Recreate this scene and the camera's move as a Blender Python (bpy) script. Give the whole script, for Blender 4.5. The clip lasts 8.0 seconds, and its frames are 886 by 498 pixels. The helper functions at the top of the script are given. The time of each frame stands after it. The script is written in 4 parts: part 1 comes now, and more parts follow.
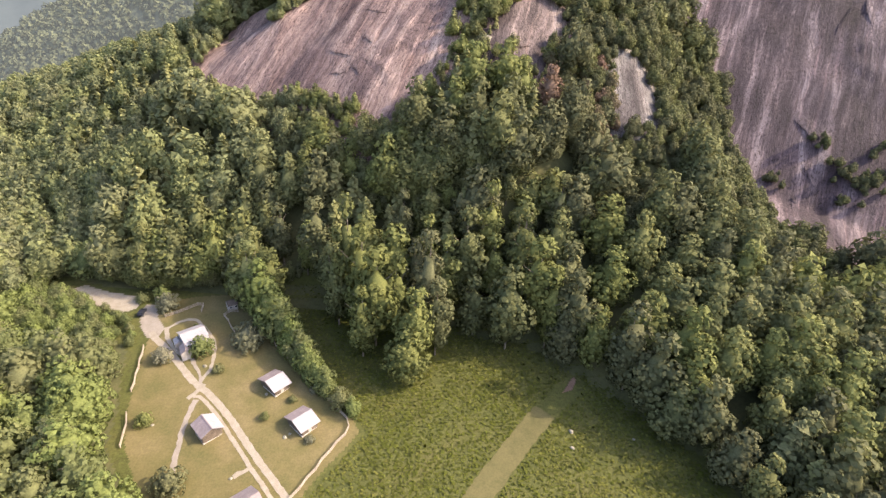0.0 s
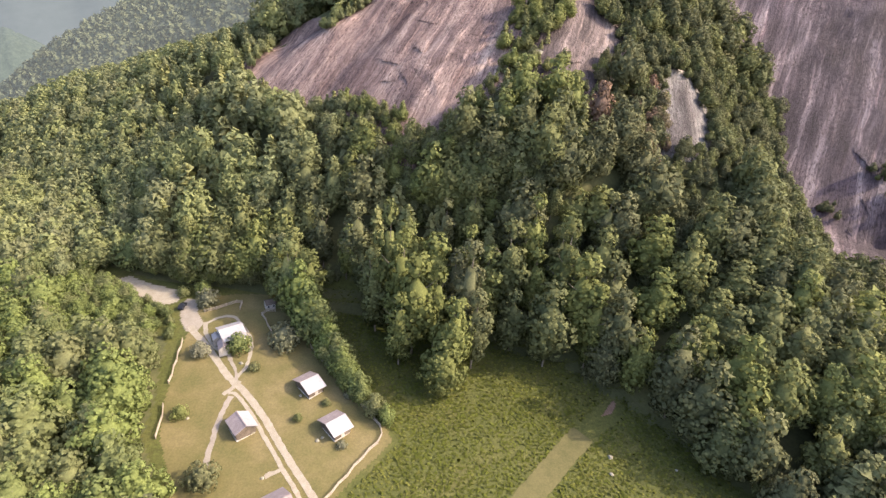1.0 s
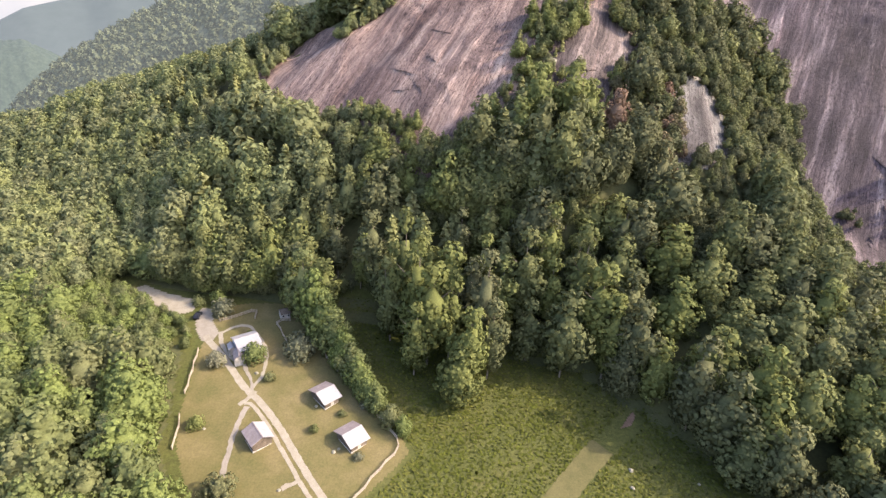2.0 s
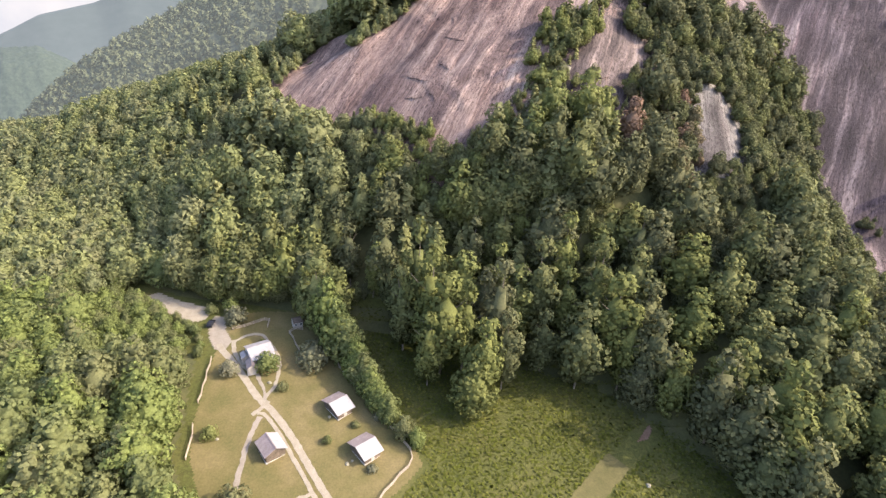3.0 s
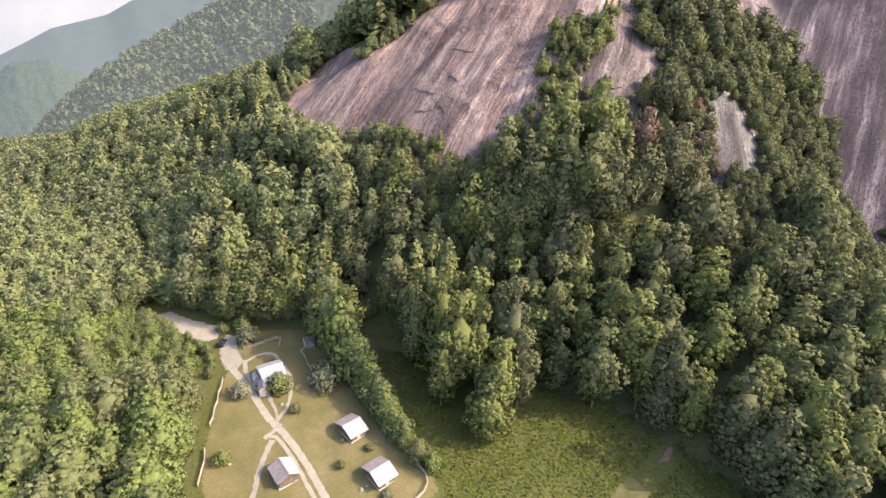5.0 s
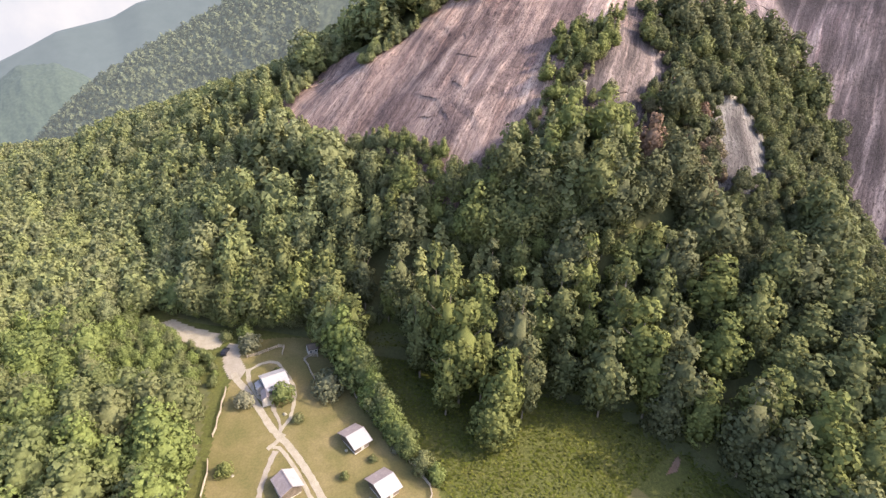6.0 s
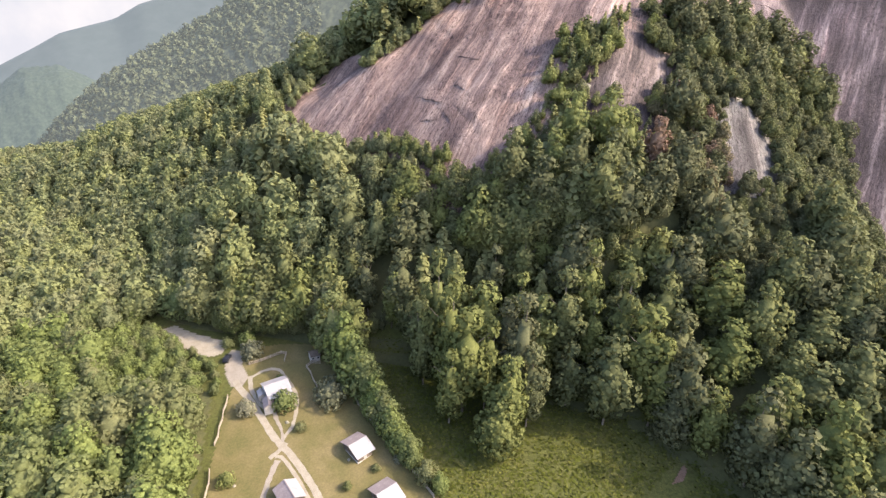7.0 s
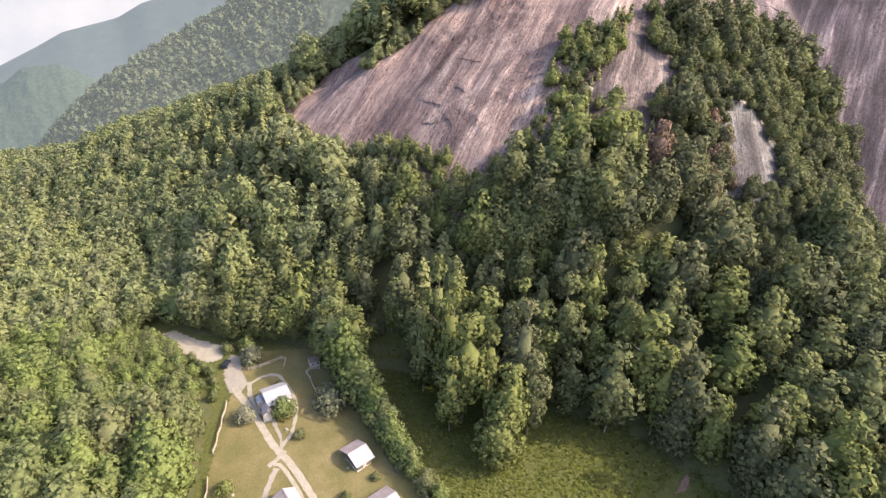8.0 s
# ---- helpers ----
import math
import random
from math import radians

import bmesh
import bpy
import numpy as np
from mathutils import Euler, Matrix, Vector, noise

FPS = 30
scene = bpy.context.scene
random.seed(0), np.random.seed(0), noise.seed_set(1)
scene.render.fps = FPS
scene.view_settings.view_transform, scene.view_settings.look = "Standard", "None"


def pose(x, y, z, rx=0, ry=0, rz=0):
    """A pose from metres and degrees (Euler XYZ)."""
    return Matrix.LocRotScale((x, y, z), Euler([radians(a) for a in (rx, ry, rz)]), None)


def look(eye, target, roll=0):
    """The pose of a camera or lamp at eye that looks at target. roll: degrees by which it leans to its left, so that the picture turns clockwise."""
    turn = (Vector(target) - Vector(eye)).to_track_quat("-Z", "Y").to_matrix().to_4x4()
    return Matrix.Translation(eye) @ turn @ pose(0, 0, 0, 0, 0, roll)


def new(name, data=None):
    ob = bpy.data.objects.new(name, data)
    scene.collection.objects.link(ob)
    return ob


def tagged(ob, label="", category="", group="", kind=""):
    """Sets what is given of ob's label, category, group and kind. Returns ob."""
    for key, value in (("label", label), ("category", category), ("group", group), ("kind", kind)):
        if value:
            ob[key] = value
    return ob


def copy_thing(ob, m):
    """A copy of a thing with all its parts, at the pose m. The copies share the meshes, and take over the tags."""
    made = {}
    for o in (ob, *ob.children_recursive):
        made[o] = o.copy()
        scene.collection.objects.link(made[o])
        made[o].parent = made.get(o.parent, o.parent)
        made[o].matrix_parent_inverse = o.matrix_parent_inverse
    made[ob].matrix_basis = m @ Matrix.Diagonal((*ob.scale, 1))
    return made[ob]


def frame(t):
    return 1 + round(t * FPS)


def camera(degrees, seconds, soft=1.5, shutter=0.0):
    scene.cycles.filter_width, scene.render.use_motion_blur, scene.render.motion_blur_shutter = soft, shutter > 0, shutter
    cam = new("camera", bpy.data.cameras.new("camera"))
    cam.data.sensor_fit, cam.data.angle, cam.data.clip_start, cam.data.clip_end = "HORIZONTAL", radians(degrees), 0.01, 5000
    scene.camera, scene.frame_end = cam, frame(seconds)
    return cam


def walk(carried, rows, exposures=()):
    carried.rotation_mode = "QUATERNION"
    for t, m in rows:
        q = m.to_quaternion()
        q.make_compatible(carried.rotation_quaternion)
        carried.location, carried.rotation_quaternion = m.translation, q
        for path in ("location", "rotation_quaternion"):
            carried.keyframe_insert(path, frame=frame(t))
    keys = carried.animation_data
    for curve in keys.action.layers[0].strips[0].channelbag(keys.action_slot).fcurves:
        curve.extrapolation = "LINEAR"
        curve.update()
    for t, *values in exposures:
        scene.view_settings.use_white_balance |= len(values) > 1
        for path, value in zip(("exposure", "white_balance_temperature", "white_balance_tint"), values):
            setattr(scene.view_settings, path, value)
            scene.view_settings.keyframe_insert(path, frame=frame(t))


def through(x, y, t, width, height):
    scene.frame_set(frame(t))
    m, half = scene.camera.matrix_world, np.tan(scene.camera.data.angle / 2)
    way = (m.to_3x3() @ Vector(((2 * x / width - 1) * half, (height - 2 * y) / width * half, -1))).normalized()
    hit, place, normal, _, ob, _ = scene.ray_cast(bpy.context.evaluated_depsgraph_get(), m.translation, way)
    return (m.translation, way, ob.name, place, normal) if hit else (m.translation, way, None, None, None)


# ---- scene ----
cam = camera(81.0, 8.0, soft=1.42)
PATH = [
    (0.0, (7.181, 0.720, 100.243), (5.164, 89.638, 54.531), 3.723),
    (0.5, (4.030, 1.031, 98.390), (-2.185, 90.363, 53.881), 5.823),
    (1.0, (2.239, 1.214, 97.561), (-4.852, 91.062, 54.235), 5.629),
    (1.5, (1.105, 1.539, 97.395), (-6.810, 91.637, 54.736), 5.249),
    (3.0, (-1.948, 3.290, 98.383), (-12.443, 93.604, 56.751), 4.828),
    (3.5, (-2.619, 4.151, 98.923), (-13.580, 94.501, 57.489), 4.535),
    (4.0, (-2.995, 4.951, 99.472), (-14.342, 95.341, 58.228), 4.186),
    (4.5, (-3.353, 5.806, 100.047), (-15.140, 96.221, 58.984), 3.896),
    (6.0, (-4.159, 8.856, 102.173), (-17.159, 99.131, 61.167), 3.298),
    (6.5, (-4.289, 9.860, 102.849), (-17.509, 100.062, 61.754), 3.202),
    (7.0, (-4.487, 10.913, 103.505), (-18.048, 101.012, 62.295), 2.954),
    (7.5, (-4.529, 12.008, 104.117), (-18.247, 102.056, 62.848), 2.929),
    (8.0, (-4.446, 13.034, 104.721), (-18.379, 102.960, 63.257), 2.895),
]
walk(cam, [(t, look(eye, target, roll)) for t, eye, target, roll in PATH], exposures=[(0.0, 2.2, 6950, 20), (1.5, 2.2, 6780, 18), (3.5, 2.2, 6680, 17), (8.0, 2.2, 6650, 17)])

# ---- light: hazy summer sun from the east, veiled blue sky ----
SUN_EL, SUN_AZ = 39.0, 86.0          # degrees; azimuth clockwise from +y
world = bpy.data.worlds.new("sky")
scene.world = world
world.use_nodes = True
wn = world.node_tree.nodes
sky = wn.new("ShaderNodeTexSky")
sky.sky_type = 'NISHITA'
sky.sun_disc = False
sky.sun_elevation = radians(SUN_EL)
sky.sun_rotation = radians(SUN_AZ)
sky.dust_density = 3.0
wn["Background"].inputs["Strength"].default_value = 0.143
world.node_tree.links.new(sky.outputs["Color"], wn["Background"].inputs["Color"])
sun_data = bpy.data.lights.new("sun", 'SUN')
sun_data.energy = 1.9
sun_data.angle = radians(0.7)
sun_data.color = (1.0, 0.91, 0.72)
sun = new("sun", sun_data)
SUN_DIR = Vector((math.sin(radians(SUN_AZ)) * math.cos(radians(SUN_EL)), math.cos(radians(SUN_AZ)) * math.cos(radians(SUN_EL)), math.sin(radians(SUN_EL))))
sun.matrix_world = look(SUN_DIR * 400, (0, 0, 0))


# ---- materials ----
def mat_base(name, rough=0.9):
    m = bpy.data.materials.new(name)
    m.use_nodes = True
    b = m.node_tree.nodes["Principled BSDF"]
    b.inputs["Roughness"].default_value = rough
    b.inputs["Specular IOR Level"].default_value = 0.25
    return m, m.node_tree.nodes, m.node_tree.links, b


def ramp(nodes, stops):
    r = nodes.new("ShaderNodeValToRGB")
    e = r.color_ramp.elements
    while len(e) < len(stops):
        e.new(0.5)
    for k, (p, c) in zip(e, stops):
        k.position, k.color = p, (*c, 1)
    return r


def noise_node(nodes, links, scale, detail=5, rough=0.6, vector=None):
    n = nodes.new("ShaderNodeTexNoise")
    n.inputs["Scale"].default_value, n.inputs["Detail"].default_value, n.inputs["Roughness"].default_value = scale, detail, rough
    if vector:
        links.new(vector, n.inputs["Vector"])
    return n


def mixed(nodes, links, kind, fac, a, b):
    m = nodes.new("ShaderNodeMix")
    m.data_type, m.blend_type = 'RGBA', kind
    for sock, v in ((m.inputs["Factor"], fac), (m.inputs["A"], a), (m.inputs["B"], b)):
        if isinstance(v, (int, float)):
            sock.default_value = v
        elif isinstance(v, tuple):
            sock.default_value = (*v, 1)
        else:
            links.new(v, sock)
    return m.outputs["Result"]


def surface(name, stops, scale, fine, rough=0.9, bump=0.3, contrast=0.35, bump_dist=0.1):
    """An earth, grass or stone surface: broad patches through a ramp, broken by a finer grain."""
    m, nodes, links, b = mat_base(name, rough)
    co = nodes.new("ShaderNodeTexCoord").outputs["Object"]
    broad = noise_node(nodes, links, scale, 6, 0.62, co)
    r = ramp(nodes, stops)
    links.new(broad.outputs["Fac"], r.inputs["Fac"])
    grain = noise_node(nodes, links, fine, 4, 0.7, co)
    g = ramp(nodes, [(0.36, (0.5, 0.5, 0.5)), (0.64, (1.45, 1.45, 1.4))])
    links.new(grain.outputs["Fac"], g.inputs["Fac"])
    links.new(mixed(nodes, links, 'MULTIPLY', contrast, r.outputs["Color"], g.outputs["Color"]), b.inputs["Base Color"])
    bp = nodes.new("ShaderNodeBump")
    bp.inputs["Strength"].default_value, bp.inputs["Distance"].default_value = bump, bump_dist
    links.new(grain.outputs["Fac"], bp.inputs["Height"])
    links.new(bp.outputs["Normal"], b.inputs["Normal"])
    return m


def leaf_material(name, tones, through=0.25):
    """Foliage: colour varies from tree to tree, from bough to bough and from leaf clump to leaf clump."""
    m, nodes, links, b = mat_base(name, 0.8)
    b.inputs["Specular IOR Level"].default_value = 0.08
    info = nodes.new("ShaderNodeObjectInfo")
    geo = nodes.new("ShaderNodeNewGeometry")
    tint = nodes.new("ShaderNodeAttribute")
    tint.attribute_name = "tint"
    add = nodes.new("ShaderNodeMath")
    add.operation = 'ADD'
    links.new(info.outputs["Random"], add.inputs[0])
    links.new(tint.outputs["Fac"], add.inputs[1])
    frac = nodes.new("ShaderNodeMath")
    frac.operation = 'FRACT'
    links.new(add.outputs[0], frac.inputs[0])
    tree = ramp(nodes, [(k / (len(tones) - 1), c) for k, c in enumerate(tones)])
    links.new(frac.outputs[0], tree.inputs["Fac"])
    clump = ramp(nodes, [(0.0, (0.86, 0.86, 0.85)), (1.0, (1.16, 1.16, 1.13))])
    links.new(geo.outputs["Random Per Island"], clump.inputs["Fac"])
    col = mixed(nodes, links, 'MULTIPLY', 1.0, tree.outputs["Color"], clump.outputs["Color"])
    grain = noise_node(nodes, links, 1.7, 3, 0.7, geo.outputs["Position"])
    leafy = ramp(nodes, [(0.36, (0.8, 0.8, 0.8)), (0.64, (1.2, 1.2, 1.18))])
    links.new(grain.outputs["Fac"], leafy.inputs["Fac"])
    col = mixed(nodes, links, 'MULTIPLY', 1.0, col, leafy.outputs["Color"])
    links.new(col, b.inputs["Base Color"])
    tr = nodes.new("ShaderNodeBsdfTranslucent")
    links.new(col, tr.inputs["Color"])
    mx = nodes.new("ShaderNodeMixShader")
    mx.inputs[0].default_value = through
    links.new(b.outputs[0], mx.inputs[1])
    links.new(tr.outputs[0], mx.inputs[2])
    links.new(mx.outputs[0], nodes["Material Output"].inputs["Surface"])
    return m


def granite_material(name, cols):
    """Bare granite (UV: across, down the fall line): broad tones, water streaks, thin dark and pale runs, broken scabs."""
    m, nodes, links, b = mat_base(name, 0.75)
    uv = nodes.new("ShaderNodeUVMap")
    uv.uv_map = "fall"

    bend = noise_node(nodes, links, 0.035, 3, 0.5, uv.outputs["UV"])
    away = nodes.new("ShaderNodeVectorMath")
    away.operation = 'MULTIPLY_ADD'
    away.inputs[1].default_value, away.inputs[2].default_value = (6.0, 14.0, 0.0), (-3.0, -7.0, 0.0)
    links.new(bend.outputs["Color"], away.inputs[0])
    fall = nodes.new("ShaderNodeVectorMath")
    fall.operation = 'ADD'
    links.new(uv.outputs["UV"], fall.inputs[0])
    links.new(away.outputs["Vector"], fall.inputs[1])

    def layer(across, along, detail, rough, stops, shift=0.0):
        mp = nodes.new("ShaderNodeMapping")
        mp.inputs["Scale"].default_value = (across, along, 1.0)
        mp.inputs["Location"].default_value = (shift, shift, shift)
        links.new(fall.outputs["Vector"], mp.inputs["Vector"])
        n = noise_node(nodes, links, 1.0, detail, rough, mp.outputs["Vector"])
        r = ramp(nodes, stops)
        links.new(n.outputs["Fac"], r.inputs["Fac"])
        return n, r.outputs["Color"]
    streak, c = layer(0.20, 0.026, 7, 0.62, cols)
    _, where = layer(0.07, 0.035, 4, 0.55, [(0.40, (0.12, 0.12, 0.12)), (0.60, (1.0, 1.0, 1.0))], 7.0)
    _, pale = layer(0.42, 0.03, 5, 0.6, [(0.54, (1.0, 1.0, 1.0)), (0.62, (1.8, 1.74, 1.64))], 3.0)
    _, dark = layer(1.1, 0.09, 6, 0.68, [(0.42, (0.27, 0.22, 0.22)), (0.485, (1.0, 1.0, 1.0))], 11.0)
    _, runs = layer(2.2, 0.3, 5, 0.72, [(0.40, (0.42, 0.37, 0.35)), (0.47, (1.0, 1.0, 1.0)), (0.58, (1.0, 1.0, 1.0)), (0.68, (1.5, 1.46, 1.4))], 23.0)
    _, broad = layer(0.055, 0.032, 6, 0.62, [(0.38, (0.46, 0.41, 0.43)), (0.5, (0.92, 0.9, 0.91)), (0.63, (1.34, 1.3, 1.25))], 5.0)
    scab, scabs = layer(1.3, 0.75, 6, 0.76, [(0.415, (0.34, 0.29, 0.28)), (0.455, (0.93, 0.92, 0.91)), (0.57, (1.05, 1.04, 1.03)), (0.62, (1.6, 1.55, 1.48))], 2.0)
    _, scab_where = layer(0.05, 0.04, 4, 0.6, [(0.36, (0.25, 0.25, 0.25)), (0.52, (1.0, 1.0, 1.0))], 17.0)
    c = mixed(nodes, links, 'MULTIPLY', where, c, pale)
    c = mixed(nodes, links, 'MULTIPLY', 0.5, c, dark)
    c = mixed(nodes, links, 'MULTIPLY', 0.28, c, runs)
    c = mixed(nodes, links, 'MULTIPLY', 1.0, c, broad)
    c = mixed(nodes, links, 'MULTIPLY', scab_where, c, scabs)
    links.new(c, b.inputs["Base Color"])
    bp = nodes.new("ShaderNodeBump")
    bp.inputs["Strength"].default_value, bp.inputs["Distance"].default_value = 0.7, 0.9
    links.new(scab.outputs["Fac"], bp.inputs["Height"])
    links.new(bp.outputs["Normal"], b.inputs["Normal"])
    return m


M_FLOOR = surface("forest_floor", [(0.3, (0.045, 0.05, 0.022)), (0.55, (0.075, 0.075, 0.03)), (0.8, (0.11, 0.09, 0.045))], 0.08, 1.2)
M_MEADOW = surface("meadow_grass", [(0.3, (0.050, 0.056, 0.013)), (0.5, (0.060, 0.064, 0.0155)), (0.72, (0.078, 0.073, 0.022))], 0.09, 1.1, bump=0.6, contrast=0.5, bump_dist=0.3)
M_LAWN = surface("mown_lawn", [(0.3, (0.082, 0.075, 0.025)), (0.5, (0.108, 0.0905, 0.035)), (0.7, (0.1479, 0.1152, 0.054))], 0.12, 2.0, contrast=0.3)
M_STRIP = surface("mown_strip_grass", [(0.3, (0.072, 0.067, 0.024)), (0.6, (0.095, 0.084, 0.033))], 0.3, 2.0, contrast=0.3)
M_GRAVEL = surface("pale_gravel", [(0.3, (0.198, 0.17, 0.128)), (0.7, (0.262, 0.232, 0.184))], 0.6, 5.0, contrast=0.3)
M_PARK = surface("grey_gravel", [(0.3, (0.175, 0.150, 0.120)), (0.7, (0.238, 0.208, 0.172))], 0.4, 5.0, contrast=0.3)
M_DIRT = surface("bare_red_dirt", [(0.3, (0.125, 0.076, 0.05)), (0.7, (0.17, 0.108, 0.075))], 0.5, 3.0)
M_GRANITE = granite_material("streaked_granite", [(0.36, (0.108, 0.073, 0.067)), (0.46, (0.165, 0.117, 0.104)), (0.54, (0.212, 0.154, 0.135)), (0.64, (0.31, 0.238, 0.203))])
M_GRANITE_DARK = granite_material("mauve_granite", [(0.37, (0.033, 0.022, 0.026)), (0.46, (0.060, 0.043, 0.049)), (0.54, (0.082, 0.060, 0.066)), (0.62, (0.18, 0.144, 0.146))])
M_LEAF = leaf_material("broadleaf_green", [(0.112, 0.121, 0.054), (0.132, 0.134, 0.068), (0.134, 0.142, 0.060), (0.146, 0.153, 0.062), (0.142, 0.158, 0.058), (0.158, 0.170, 0.060)], 0.34)
# darker-leaved trees; in the right-hand woods shade is put into the tone too
M_LEAF_DARK = leaf_material("dark_leaf_green", [(0.086, 0.092, 0.048), (0.101, 0.103, 0.055), (0.101, 0.110, 0.051), (0.125, 0.132, 0.056)], 0.28)
M_LEAF_LIGHT = leaf_material("young_broadleaf_green", [(0.128, 0.151, 0.062), (0.150, 0.156, 0.076), (0.144, 0.170, 0.064), (0.154, 0.184, 0.064), (0.163, 0.195, 0.065)], 0.42)
M_RUST = leaf_material("dry_brown_leaves", [(0.125, 0.112, 0.062), (0.15, 0.125, 0.075), (0.185, 0.12, 0.09)], 0.25)
M_BRIGHT = leaf_material("poplar_yellow_green", [(0.104, 0.114, 0.045), (0.114, 0.125, 0.043), (0.128, 0.138, 0.048), (0.116, 0.132, 0.046)], 0.3)
# paler tones put distance haze into the hillside leaves' colour
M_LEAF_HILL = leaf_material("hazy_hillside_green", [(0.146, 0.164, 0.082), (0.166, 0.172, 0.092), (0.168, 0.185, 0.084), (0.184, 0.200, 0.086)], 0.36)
M_PINE = leaf_material("pine_green", [(0.168, 0.178, 0.080), (0.196, 0.196, 0.094), (0.215, 0.220, 0.094)], 0.3)
M_GREY_LEAF = leaf_material("grey_green_leaf", [(0.125, 0.128, 0.078), (0.155, 0.152, 0.102), (0.185, 0.178, 0.122)])
M_BARK = surface("bark", [(0.3, (0.10, 0.08, 0.06)), (0.7, (0.2, 0.17, 0.14))], 1.5, 8.0)


# ---- the lie of the land ----
def smooth(a, b, v):
    t = np.clip((v - a) / (b - a), 0, 1)
    return t * t * (3 - 2 * t)


def ripple(x, y, size, seed):
    """Cheap smooth relief from a few crossing waves, between about -1 and 1."""
    out = 0
    for k, (ax, ay) in enumerate(((0.9, 0.4), (-0.5, 0.85), (0.2, -1.1), (1.3, 0.7), (-1.1, 1.0))):
        out = out + np.sin((ax * x + ay * y) / size * (1 + 0.37 * k) + seed * (k + 1.7)) / (1 + 0.5 * k)
    return out / 2.6


FOOT_X = (-420, -250, -165, -112, -60, -30, 0, 30, 50, 66, 90, 130, 200)
FOOT_Y = (250, 200, 172, 150, 143, 136, 134, 129, 119, 104, 86, 66, 30)


def valley(x, y):
    far = np.maximum(np.hypot(x, y - 100) - 330, 0)
    return 0.1 * (np.clip(y, 0, 230) - 112.5) - np.minimum(0.3 * far, 420.0)


def mountain(x, y):
    s = y - np.interp(x, FOOT_X, FOOT_Y)
    steep = np.interp(x, (-165, -100, -70, 25, 70, 95, 120, 200), (0.62, 0.78, 0.92, 0.92, 0.62, 0.36, 0.21, 0.15))
    rise = steep * (np.sqrt(np.maximum(s, 0) ** 2 + 36) - 6) * (s > 0)
    cap = np.interp(x, (-420, -340, -298, -263, -213, -158, -116, -95, -60, -20, 80), (-55, -38, -24, -3, 26, 45, 59, 62, 85, 132, 160))
    crest = np.interp(x, (-420, -298, -263, -213, -158, -116, 0), (180, 250, 285, 325, 355, 375, 420))
    cap = cap - 0.5 * np.maximum(y - crest, 0)
    d = cap - rise
    return np.where(s > 0, 0.5 * (cap + rise - np.sqrt(d * d + 120)) + 2.0 * ripple(x, y, 23, 1), 0.0)


def dome_left(x, y):
    t = np.where(x < -20, 0.36, 0.2) * (x + 20) + (y - 170) * 0.95 - 0.62 * np.maximum(x - 22, 0)
    return 48 + np.where(t > 0, 0.92 * t - 0.0012 * t * t, 3.5 * t) - 0.0022 * np.minimum(x + 20, 0) ** 2 - 0.002 * np.maximum(x - 30, 0) ** 2 - smooth(248, 275, y) * np.clip(-x - 62, 0, 60) + 1.2 * ripple(x, y, 16, 4)


def dome_right(x, y):
    t = (x - 125) * 0.42 + (y - 185) * 0.9
    return 20 + np.where(t > 0, 1.1 * t - 0.0012 * t * t, 3.0 * t) + 1.5 * ripple(x, y, 19, 7)


def forest_land(x, y):
    return valley(x, y) + np.maximum(mountain(x, y), 0)


def land(x, y):
    base = forest_land(x, y)
    up = np.where(y > 100, np.maximum(dome_left(x, y), np.where(x > 60, dome_right(x, y), -9999)), -9999)
    return np.maximum(base, np.minimum(up, 230.0))


def land_z(x, y):
    return float(land(np.float64(x), np.float64(y)))


def grid_mesh(name, xs, ys, height, material, lift=0.0, keep=None, uv=None):
    """A sheet over the plan: rows of xs by ys, at the height of the land."""
    X, Y = np.meshgrid(xs, ys)
    Z = height(X, Y) + lift
    nx, ny = len(xs), len(ys)
    idx = np.arange(nx * ny).reshape(ny, nx)
    quads = np.stack([idx[:-1, :-1], idx[:-1, 1:], idx[1:, 1:], idx[1:, :-1]], -1).reshape(-1, 4)
    if keep is not None:
        cx = X.ravel()[quads].mean(1)
        cy = Y.ravel()[quads].mean(1)
        quads = quads[keep(cx, cy)]
    co = np.stack([X, Y, Z], -1).reshape(-1, 3)
    used, quads = np.unique(quads, return_inverse=True)
    quads = quads.reshape(-1, 4)
    co = co[used]
    me = bpy.data.meshes.new(name)
    me.from_pydata(co.tolist(), [], quads.tolist())
    me.shade_smooth()
    if uv is not None:
        lay = me.uv_layers.new(name="fall")
        u, v = uv(co[:, 0], co[:, 1], co[:, 2])
        loops = quads.ravel()
        lay.data.foreach_set("uv", np.stack([u[loops], v[loops]], -1).ravel().astype(np.float32))
    me.materials.append(material)
    return new(name, me)


def spread(lo, hi, fine_lo, fine_hi, step, growth=1.25):
    mid = list(np.arange(fine_lo, fine_hi + 0.1, step))
    a, d = fine_lo, step
    while a > lo:
        d *= growth
        a -= d
        mid.insert(0, a)
    a, d = fine_hi, step
    while a < hi:
        d *= growth
        a += d
        mid.append(a)
    return np.array(mid)


def inside(poly, x, y):
    """Whether plan points lie in a polygon."""
    x, y = np.asarray(x, float), np.asarray(y, float)
    hit = np.zeros(x.shape, bool)
    for (x0, y0), (x1, y1) in zip(poly, poly[1:] + poly[:1]):
        cut = (y0 > y) != (y1 > y)
        hit ^= cut & (x < (x1 - x0) * (y - y0) / ((y1 - y0) or 1e-9) + x0)
    return hit


def grown(poly, by):
    c = np.mean(poly, 0)
    out = []
    for p in poly:
        d = np.subtract(p, c)
        out.append(tuple(np.array(p) + d / np.linalg.norm(d) * by))
    return out


